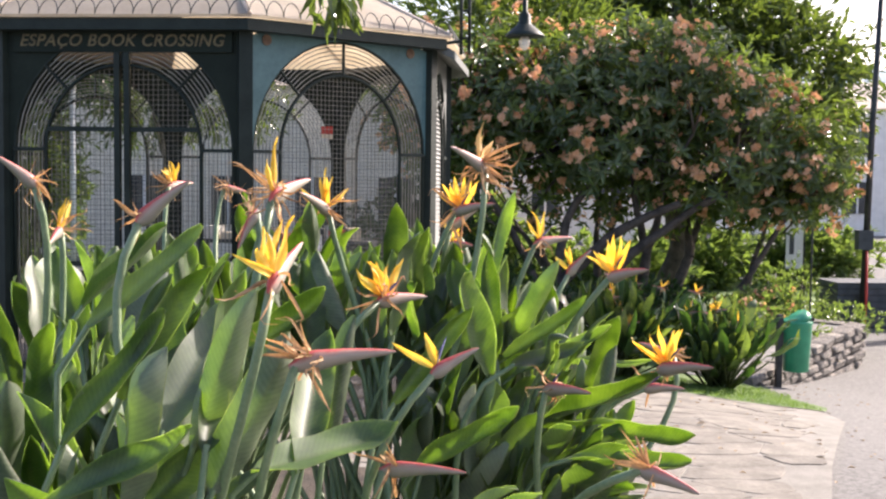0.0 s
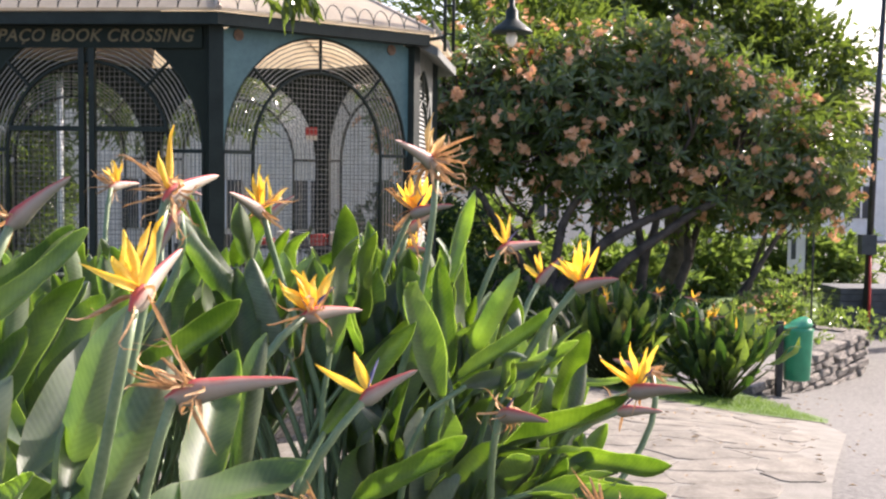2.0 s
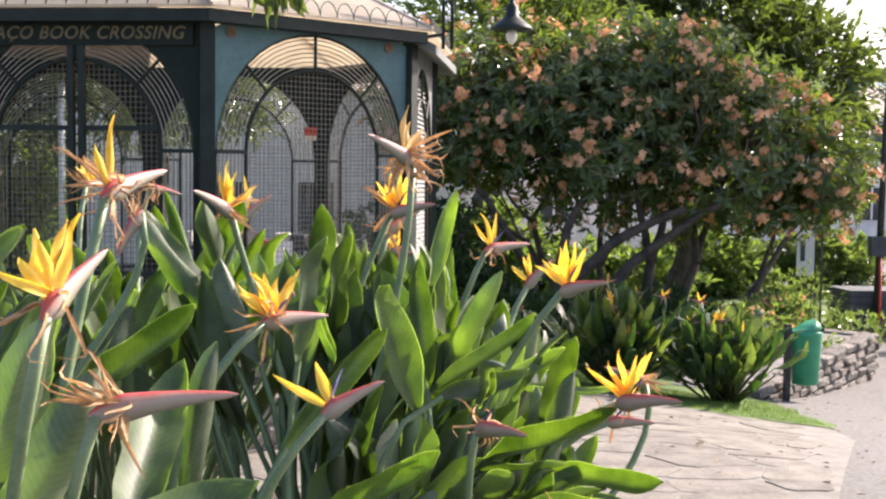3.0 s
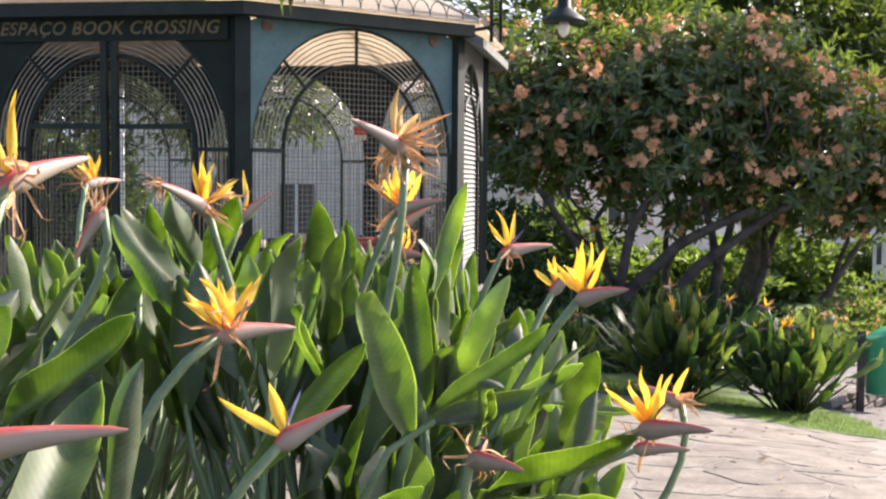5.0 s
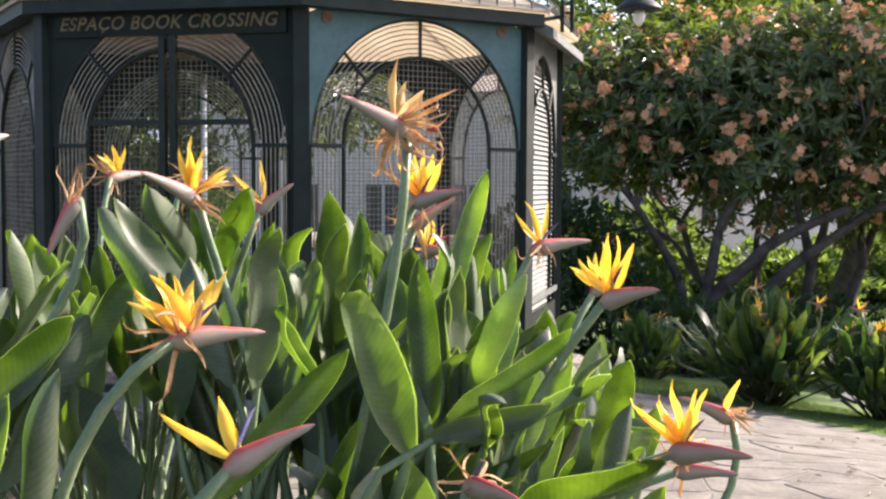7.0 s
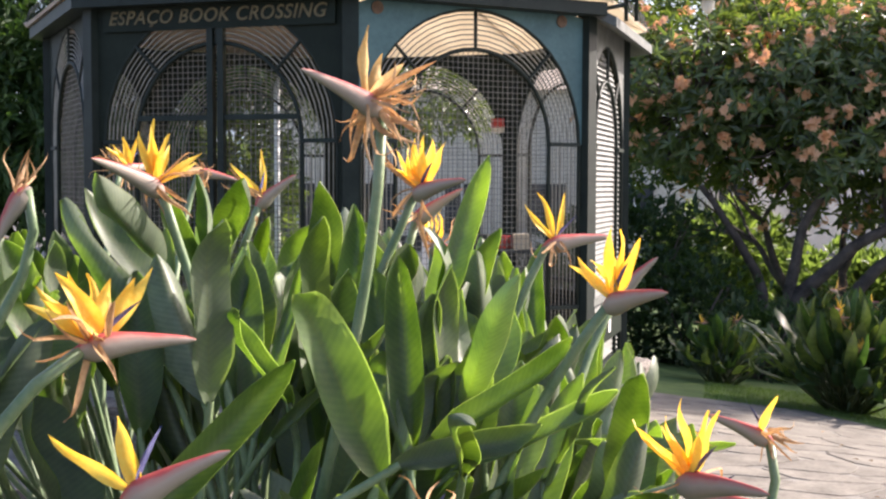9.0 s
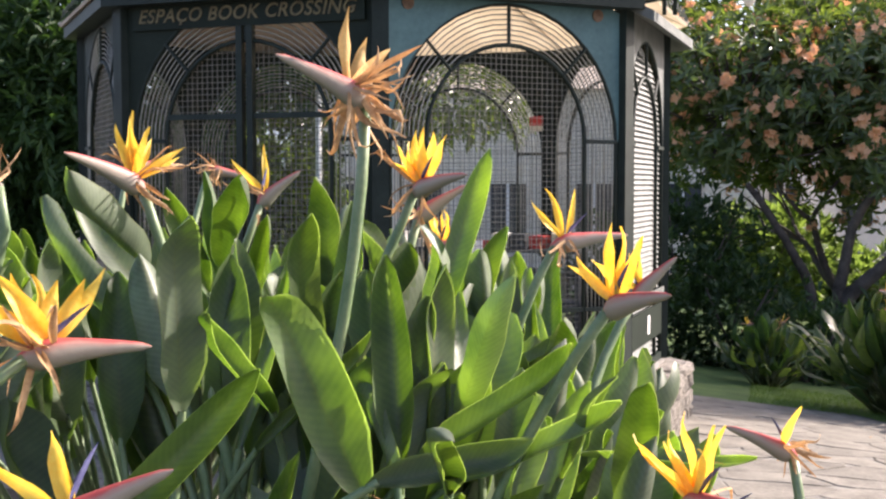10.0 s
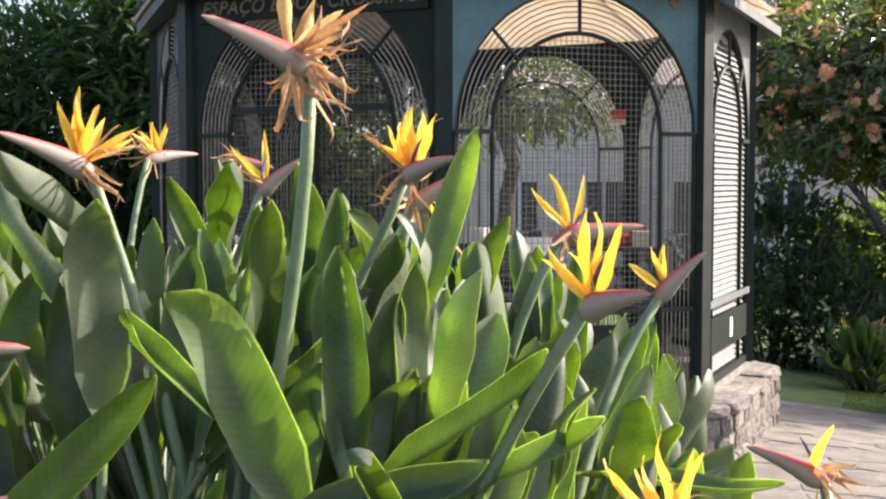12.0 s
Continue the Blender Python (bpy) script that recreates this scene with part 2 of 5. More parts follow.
# ---- building blocks ----
class Shape:
    """Gathers vertices and faces for one mesh."""

    def __init__(self):
        self.v, self.f, self.uv, self.mi = [], [], [], []

    def face(self, idx, uv=None, slot=0):
        self.f.append(tuple(idx))
        self.uv.append(uv)
        self.mi.append(slot)

    def box(self, lo, hi, m=None, slot=0):
        k = len(self.v)
        pts = [Vector((x, y, z)) for z in (lo[2], hi[2]) for y in (lo[1], hi[1]) for x in (lo[0], hi[0])]
        self.v += [tuple(m @ p) if m else tuple(p) for p in pts]
        for q in ((0, 2, 3, 1), (4, 5, 7, 6), (0, 1, 5, 4), (1, 3, 7, 5), (3, 2, 6, 7), (2, 0, 4, 6)):
            self.face([k + i for i in q], slot=slot)
        return self

    def tube(self, pts, radii, sides=6, slot=0, cap=True, m=None):
        pts = [Vector(p) for p in pts]
        if not isinstance(radii, (list, tuple)):
            radii = [radii] * len(pts)
        k, up = len(self.v), None
        for i, p in enumerate(pts):
            d = (pts[min(i + 1, len(pts) - 1)] - pts[max(i - 1, 0)]).normalized()
            if up is None:
                up = d.orthogonal().normalized()
            up = (up - d * up.dot(d)).normalized()
            s = d.cross(up)
            for j in range(sides):
                a = 2 * math.pi * (j + 0.5) / sides
                q = p + radii[i] * (math.cos(a) * up + math.sin(a) * s)
                self.v.append(tuple(m @ q) if m else tuple(q))
        for i in range(len(pts) - 1):
            for j in range(sides):
                a, b = k + i * sides + j, k + i * sides + (j + 1) % sides
                self.face((a, b, b + sides, a + sides), slot=slot)
        if cap:
            self.face([k + j for j in range(sides)][::-1], slot=slot)
            self.face([k + (len(pts) - 1) * sides + j for j in range(sides)], slot=slot)
        return self

    def prism(self, ring, z0, z1, slot=0):
        """ring: plan points (x, y) counter-clockwise."""
        k, c = len(self.v), len(ring)
        self.v += [(x, y, z0) for x, y in ring] + [(x, y, z1) for x, y in ring]
        self.face([k + i for i in range(c)][::-1], slot=slot)
        self.face([k + c + i for i in range(c)], slot=slot)
        for i in range(c):
            j = (i + 1) % c
            self.face((k + i, k + j, k + c + j, k + c + i), slot=slot)
        return self

    def mesh(self, name, mats, smooth=False):
        me = bpy.data.meshes.new(name)
        me.from_pydata(self.v, [], self.f)
        for m in mats if isinstance(mats, (list, tuple)) else [mats]:
            me.materials.append(m)
        me.polygons.foreach_set("material_index", self.mi)
        if any(u for u in self.uv):
            lay = me.uv_layers.new(name="UVMap")
            flat = []
            for f, u in zip(self.f, self.uv):
                for a in (u if u else [(0.5, 0.5)] * len(f)):
                    flat += [a[0], a[1]]
            lay.data.foreach_set("uv", flat)
        if smooth:
            me.polygons.foreach_set("use_smooth", [True] * len(self.f))
        me.update()
        return me


def part(name, shape, material, parent, label="", smooth=False):
    ob = new(name, shape.mesh(name, material, smooth) if isinstance(shape, Shape) else shape)
    ob.parent = parent
    if label:
        ob["label"] = label
    return ob


def thing(name, label, category, group="", at=None):
    ob = new(name)
    ob.empty_display_size = 0.1
    if at is not None:
        ob.matrix_basis = at
    return tagged(ob, label, category, group)


def solid(name, shape, material, label, category, kind="", smooth=False):
    return tagged(new(name, shape.mesh(name, material, smooth)), label, category, kind=kind)


def ground_z(x, y):
    """The ground is level under the bed and kiosk and falls gently ahead and to the right."""
    u = x + y - 10.0
    u = math.log1p(math.exp(max(-30.0, min(30.0, 2.5 * u)))) / 2.5
    return -0.085 * min(u, 8.0 + 0.15 * max(0.0, min(u, 30.0) - 8.0))


# ---- ground ----
def ground_sheet():
    s = Shape()
    xs = [-400, -150, -60, -25] + [i * 0.8 for i in range(-18, 26)] + [30, 60, 150, 400]
    ys = [-400, -100, -30, -10] + [i * 0.8 for i in range(-4, 48)] + [60, 100, 200, 500]
    for y in ys:
        for x in xs:
            s.v.append((x, y, ground_z(x, y) - 0.02 + 0.012 * noise.noise((x * 0.6, y * 0.6, 0))))
    w = len(xs)
    for j in range(len(ys) - 1):
        for i in range(w - 1):
            s.face((j * w + i, j * w + i + 1, (j + 1) * w + i + 1, (j + 1) * w + i))
    return s


def patch(ring, material, name, label, category, lift, step=0.25, kind="structure"):
    """A thin draped sheet with the plan outline ring (x, y)."""
    bm = bmesh.new()
    bm.faces.new([bm.verts.new((x, y, 0)) for x, y in ring])
    for axis in (0, 1):
        lo, hi = min(p[axis] for p in ring), max(p[axis] for p in ring)
        k = lo + step
        while k < hi:
            no = Vector((1, 0, 0)) if axis == 0 else Vector((0, 1, 0))
            bmesh.ops.bisect_plane(bm, geom=bm.verts[:] + bm.edges[:] + bm.faces[:], plane_co=no * k, plane_no=no)
            k += step
    for v in bm.verts:
        v.co.z = ground_z(v.co.x, v.co.y) + lift
    me = bpy.data.meshes.new(name)
    bm.to_mesh(me)
    bm.free()
    me.materials.append(material)
    me.polygons.foreach_set("use_smooth", [True] * len(me.polygons))
    return tagged(new(name, me), label, category, kind=kind)


solid("ground", ground_sheet(), ASPHALT, "worn grey asphalt and gravel ground of a public garden", "ground", "structure", True)
patch([(1.4, 11.55), (2.0, 10.7), (2.65, 10.1), (3.3, 9.95), (3.42, 10.3), (3.2, 11.6), (3.25, 12.9), (5.5, 15.5), (6.5, 19.2), (8.6, 27), (-12, 27), (-12, 11.5), (-4.3, 11.2), (0.2, 11.4)], LAWN, "lawn",
      "short sunlit green lawn with shaded patches", "lawn", 0.012, 0.5)
patch([(-5.0, 2.4), (0.3, 1.75), (0.9, 2.5), (1.15, 3.6), (0.85, 4.6), (0.5, 5.6), (0.1, 6.6), (-5.0, 7.0)], SOIL, "planting_bed", "dark bare soil of a planting bed", "soil", 0.04, 0.3)


# ---- kiosk ----
KIOSK = pose(-2.112, 7.761, 0, 0, 0, -5.0)
CORNERS = [(-0.815, 0.0), (0.815, 0.0), (1.911, 1.096), (1.911, 2.456), (0.815, 3.552), (-0.815, 3.552), (-1.911, 2.456), (-1.911, 1.096)]
MID = (0.0, 1.776)
FLOOR, LOWRAIL, SPRING, EAVE = 0.385, 0.873, 1.855, 2.625
RISE = 1.06  # the arches are a little taller than half circles


def ring_out(d):
    """The kiosk's outline moved outwards by d."""
    out = []
    for i in range(8):
        p, a, b = Vector(CORNERS[i]), Vector(CORNERS[i - 1]), Vector(CORNERS[(i + 1) % 8])
        n1, n2 = (p - a).normalized(), (b - p).normalized()
        n1, n2 = Vector((n1.y, -n1.x)), Vector((n2.y, -n2.x))
        h = (n1 + n2).normalized()
        out.append(tuple(p + h * d / h.dot(n1)))
    return out


def side_frame(i):
    """Local pose of side i: x along it from its middle, y outwards negative (into the kiosk positive), z up; and its width."""
    a, b = Vector(CORNERS[i]), Vector(CORNERS[(i + 1) % 8])
    d, c = b - a, (a + b) / 2
    return pose(c.x, c.y, 0, 0, 0, math.degrees(math.atan2(d.y, d.x))), d.length


def arch_points(r, base, steps=20):
    """Outline of a round-headed opening of half width r, from the left foot over the top to the right foot."""
    return [(-r, base)] + [(-r * math.cos(math.pi * k / steps), SPRING + RISE * r * math.sin(math.pi * k / steps)) for k in range(steps + 1)] + [(r, base)]


def spandrel(width, r, y0, y1):
    """Sheet round the arch head, from the spring line to the eave."""
    s, n, h = Shape(), 24, width / 2 - 0.03
    top = EAVE + 0.03
    inner, outer = [], []
    for k in range(n + 1):
        a = math.pi * k / n
        x, z = -r * math.cos(a), SPRING + RISE * r * math.sin(a)
        inner.append((x, min(z, top - 0.01)))
        t = min(h / max(1e-6, abs(math.cos(a))), (top - SPRING) / max(1e-6, math.sin(a)))
        outer.append((-t * math.cos(a), SPRING + t * math.sin(a)))
    k = len(s.v)
    for y in (y0, y1):
        s.v += [(x, y, z) for x, z in inner] + [(x, y, z) for x, z in outer]
    m = n + 1
    for i in range(n):
        s.face((k + i, k + i + 1, k + m + i + 1, k + m + i))
        s.face((k + 2 * m + i, k + 3 * m + i, k + 3 * m + i + 1, k + 2 * m + i + 1))
        s.face((k + i, k + 2 * m + i, k + 2 * m + i + 1, k + i + 1))
    return s


def wire_grid(r, y, pitch, gauge, base):
    """Square wire netting that fills the arched opening."""
    s = Shape()
    n = int(r / pitch)
    for k in range(-n, n + 1):
        x = k * pitch
        z1 = SPRING + RISE * math.sqrt(max(0.0, r * r - x * x))
        s.box((x - gauge, y - gauge, base), (x + gauge, y + gauge, z1))
    z = base + pitch
    while z < SPRING + RISE * r:
        h = r if z < SPRING else math.sqrt(max(0.0, r * r - ((z - SPRING) / RISE) ** 2))
        s.box((-h, y - 2.6 * gauge, z - gauge), (h, y - 0.6 * gauge, z + gauge))
        z += pitch
    return s


def spandrel_fill(r, y0, y1):
    """A sheet that fills the arched opening."""
    s, ring = Shape(), [(x, z) for x, z in arch_points(r, FLOOR + 0.05)]
    n = len(ring)
    s.v = [(x, y0, z) for x, z in ring] + [(x, y1, z) for x, z in ring]
    s.face(range(n))
    s.face([2 * n - 1 - k for k in range(n)])
    for k in range(n):
        j = (k + 1) % n
        s.face((k, n + k, n + j, j))
    return s


kiosk = thing("kiosk", "dark green octagonal iron book-exchange kiosk with arched wire-mesh sides", "kiosk", at=KIOSK)
for i in range(8):
    m, width = side_frame(i)
    panel = part("panel", Shape().box((-width / 2 + 0.03, -0.014, FLOOR), (width / 2 - 0.03, 0.014, FLOOR + 0.05)), IRON, kiosk)
    panel.matrix_basis = m
    ro = min(0.74, width / 2 - 0.055)
    ri = ro - 0.215
    # Side 2's sheet and jambs are coloured pale to carry the sunlight there.
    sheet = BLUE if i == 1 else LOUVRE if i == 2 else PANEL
    part("spandrel", spandrel(width, ro, -0.012, 0.012), sheet, panel, "faded teal sheet" if i == 1 else "sheet coloured pale grey to look sunlit" if i == 2 else "")
    bars = 8
    for k in ((0, bars) if i == 2 else range(bars + 1)):
        r = ri + (ro - ri) * k / bars
        thick = 0.013 if k in (0, bars) else 0.0042
        pts = [(x, 0, z) for x, z in arch_points(r, FLOOR + 0.03)]
        part("bar", Shape().tube(pts, thick, 6), IRON if k in (0, bars) else BARS, panel, smooth=True)
    for a in (45, 90, 135):
        c, d = math.cos(radians(a)), math.sin(radians(a))
        part("spoke", Shape().tube([(ri * c, -0.006, SPRING + RISE * ri * d), (ro * c, -0.006, SPRING + RISE * ro * d)], 0.011, 6), IRON, panel)
    for z in (SPRING, LOWRAIL):
        for sx in (-1, 1):
            part("rail", Shape().box((min(sx * ri, sx * ro), -0.02, z - 0.012), (max(sx * ri, sx * ro), -0.008, z + 0.012)), IRON, panel)
    for sx in (-1, 1):
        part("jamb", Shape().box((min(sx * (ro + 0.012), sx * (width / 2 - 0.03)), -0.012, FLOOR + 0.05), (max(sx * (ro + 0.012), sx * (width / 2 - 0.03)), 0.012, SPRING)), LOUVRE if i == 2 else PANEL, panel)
    if i == 1:
        for x in (-0.62, 0.58):
            part("stud", Shape().tube([(x, -0.012, 2.585), (x, -0.020, 2.585)], 0.036, 12), RUST, panel, "round rusty stud")
    if i == 2:
        slats = Shape()
        z = FLOOR + 0.08
        while z < SPRING + ro - 0.04:
            h = (ro - 0.03) if z < SPRING else math.sqrt(max(0.0, (ro - 0.03) ** 2 - (z - SPRING) ** 2))
            if not 0.56 < z < 0.80:
                slats.box((-h, -0.019, -0.003), (h, 0.019, 0.003), pose(0, 0.018, z, 58))
            z += 0.034
        part("louvre", slats, LOUVRE, panel, "sunlit grey slats")
        part("backing", spandrel_fill(ro - 0.02, 0.040, 0.046), LOUVRE, panel)
        part("kick_plate", Shape().box((-ro + 0.1, -0.03, 0.58), (ro - 0.1, -0.016, 0.79)), PANEL, panel)
        part("notice", Shape().box((-0.02, -0.036, 0.63), (0.05, -0.032, 0.75)), PAPER, panel, "small white sticker")
        part("rail", Shape().box((-ro, -0.03, LOWRAIL - 0.02), (ro, -0.018, LOWRAIL + 0.02)), LOUVRE, panel)
    elif i == 0:
        part("wire_mesh", wire_grid(ri, 0.02, 0.033, 0.0016, FLOOR + 0.05), WIRE, panel)
        for sx in (-1, 1):
            leaf_door = part("door_leaf", Shape().box((sx * 0.033 - 0.019, -0.03, FLOOR + 0.02), (sx * 0.033 + 0.019, 0.012, SPRING + RISE * ro - 0.02)), IRON, panel)
            for z in (0.62, 1.10, 1.99):
                h = ri if z < SPRING else math.sqrt(ri * ri - (z - SPRING) ** 2)
                part("cross_rail", Shape().box((min(0.053 * sx, h * sx), -0.02, z - 0.016), (max(0.053 * sx, h * sx), 0.006, z + 0.016)), IRON, leaf_door)
    else:
        part("wire_mesh", wire_grid(ri, 0.02, 0.033, 0.0016, FLOOR + 0.05), WIRE, panel)
        part("rail", Shape().box((-ri, -0.01, LOWRAIL - 0.014), (ri, 0.012, LOWRAIL + 0.014)), IRON, panel)
        part("kick_plate", Shape().box((-ri + 0.01, -0.008, 0.52), (ri - 0.12, 0.008, 0.80)), PANEL, panel)
for x, y in CORNERS:
    q = Vector((x - MID[0], y - MID[1]))
    post = part("post", Shape().box((-0.045, -0.04, FLOOR), (0.045, 0.04, EAVE + 0.06)), IRON, kiosk)
    post.matrix_basis = pose(x, y, 0, 0, 0, math.degrees(math.atan2(q.y, q.x)) + 90)
# floor slab, eave band, soffit, roof
o = ring_out(0.03)
part("floor_slab", Shape().prism(o, FLOOR - 0.05, FLOOR), MORTAR, kiosk)
band, rim = ring_out(0.13), ring_out(0.02)
for i in range(8):
    j, s = (i + 1) % 8, Shape()
    # Drip boards on sides 2 and 3 have sunlight put into their pale colour.
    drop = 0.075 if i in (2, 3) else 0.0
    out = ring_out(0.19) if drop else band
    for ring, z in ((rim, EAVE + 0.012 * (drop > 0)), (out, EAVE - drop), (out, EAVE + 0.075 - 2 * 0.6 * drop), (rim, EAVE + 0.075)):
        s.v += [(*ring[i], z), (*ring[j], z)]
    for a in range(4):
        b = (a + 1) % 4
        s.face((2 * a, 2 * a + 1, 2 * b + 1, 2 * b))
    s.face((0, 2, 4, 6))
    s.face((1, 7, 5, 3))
    part("eave_board", s, LOUVRE if drop else IRON, kiosk, "drip board coloured pale to look sunlit" if drop else "dark green fascia")
lip = ring_out(0.15)
APEX = EAVE + 0.085 + 1.05
for i in range(8):
    j, s = (i + 1) % 8, Shape()
    a, b, t = Vector((*lip[i], EAVE + 0.078)), Vector((*lip[j], EAVE + 0.078)), Vector((*MID, APEX))
    nrm = (b - a).cross(t - a).normalized() * 0.02
    s.v = [tuple(p) for p in (a, b, t, a + nrm, b + nrm, t + nrm)]
    for f in ((0, 2, 1), (3, 4, 5), (0, 1, 4, 3), (1, 2, 5, 4), (2, 0, 3, 5)):
        s.face(f)
    roof = part("roof_sheet", s, ROOF if i in (5, 6, 7) else FIBRE, kiosk)
    part("hip_ridge", Shape().tube([a + nrm, t + nrm], 0.018, 6), ROOF, roof)
    # wire cresting: pointed loops that lean on the roof's edge
    n = max(3, round((b - a).length / 0.128))
    u, up = (b - a) / n, (Vector((0, 0, 1)) * 0.9 + (t - a).normalized() * 0.3).normalized()
    for k in range(n):
        p = a + u * k + nrm
        loop = [p + u * f + up * (0.105 * h) for f, h in ((0.0, 0.0), (0.03, 0.35), (0.14, 0.68), (0.32, 0.92), (0.5, 1.0), (0.68, 0.92), (0.86, 0.68), (0.97, 0.35), (1.0, 0.0))]
        part("cresting_loop", Shape().tube(loop, 0.0035, 4), IRON, roof)
part("finial", Shape().tube([(*MID, APEX - 0.05), (*MID, APEX + 0.1), (*MID, APEX + 0.16), (*MID, APEX + 0.45)], [0.05, 0.07, 0.03, 0.006], 8), IRON, kiosk)


def letters(text, size, material, name, label, m, slant=0.25):
    cu = bpy.data.curves.new(name, "FONT")
    cu.body, cu.size, cu.extrude, cu.align_x, cu.shear, cu.offset, cu.space_character = text, size, 0.003, "CENTER", slant, 0.0016, 1.08
    ob = new(name, cu)
    bpy.context.view_layer.update()
    me = bpy.data.meshes.new_from_object(ob)
    bpy.data.objects.remove(ob)
    me.materials.clear()
    me.materials.append(material)
    ob = new(name, me)
    ob.matrix_basis = m
    if label:
        ob["label"] = label
    return ob


m, width = side_frame(0)
sign = part("sign", Shape().box((-0.72, -0.034, 2.49), (0.74, -0.016, 2.645)), PANEL, kiosk, "dark green sign with faded gold lettering")
sign.matrix_basis = m
text = letters("ESPAÇO BOOK CROSSING", 0.108, GOLD, "lettering", "faded gold letters", pose(0, -0.036, 2.53, 90))
text.parent = sign


# ---- trees and shrubs ----
def leaf_card(s, p, d, n, length, width, fold=0.25, slot=0):
    """A small folded leaf from p along d, its face towards n."""
    d = d.normalized()
    side = d.cross(n)
    if side.length < 1e-4:
        side = d.orthogonal()
    side.normalize()
    n = side.cross(d).normalized()
    k = len(s.v)
    a, b = p + d * length * 0.45 - n * length * 0.02, p + d * length
    w = side * width * 0.5
    s.v += [tuple(p), tuple(a + w + n * width * fold), tuple(a), tuple(a - w + n * width * fold), tuple(b - n * length * 0.12)]
    s.face((k, k + 1, k + 2), [(0.5, 0), (1, 0.5), (0.5, 0.5)], slot)
    s.face((k, k + 2, k + 3), [(0.5, 0), (0.5, 0.5), (0, 0.5)], slot)
    s.face((k + 2, k + 1, k + 4), [(0.5, 0.5), (1, 0.5), (0.5, 1)], slot)
    s.face((k + 2, k + 4, k + 3), [(0.5, 0.5), (0.5, 1), (0, 0.5)], slot)


def rand_dir(rng, up=0.0):
    v = Vector((rng.gauss(0, 1), rng.gauss(0, 1), rng.gauss(0, 1) + up))
    return v.normalized()


def limb(s, rng, p, d, length, r, depth, tips, spread=0.55, lift=0.12, sides=7):
    """A crooked tapering limb that forks; the ends are gathered in tips."""
    pts, rad = [p.copy()], [r]
    n = 5
    for k in range(n):
        d = (d + rand_dir(rng) * 0.16 + Vector((0, 0, lift * 0.3))).normalized()
        p = p + d * length / n
        pts.append(p.copy())
        rad.append(r * (1 - 0.42 * (k + 1) / n))
    s.tube(pts, rad, max(4, sides), cap=False)
    if depth == 0:
        tips.append((p, d))
        return
    for k in range(rng.choice((2, 2, 3))):
        nd = (d + rand_dir(rng) * spread + Vector((0, 0, lift))).normalized()
        limb(s, rng, p, nd, length * rng.uniform(0.62, 0.85), r * 0.56, depth - 1, tips, spread, lift, sides - 1)


def crown_points(rng, lobes, count, shell=0.55):
    """Points spread through overlapping ellipsoids (x, y, z, rx, ry, rz), denser to the outside, with an uneven skin."""
    out = []
    weights = [a[3] * a[5] for a in lobes]
    while len(out) < count:
        x, y, z, rx, ry, rz = rng.choices(lobes, weights)[0]
        d = rand_dir(rng)
        k = (shell + (1 - shell) * rng.random()) * (0.82 + 0.3 * noise.noise(Vector((d.x * 2.2 + x, d.y * 2.2 + y, d.z * 2.2 + z))))
        out.append((Vector((x + d.x * rx * k, y + d.y * ry * k, z + d.z * rz * k)), d))
    return out


def bezier(a, b, c, d, n):
    out = []
    for i in range(n + 1):
        t = i / n
        out.append(a * (1 - t) ** 3 + b * (3 * t * (1 - t) ** 2) + c * (3 * t * t * (1 - t)) + d * t ** 3)
    return out


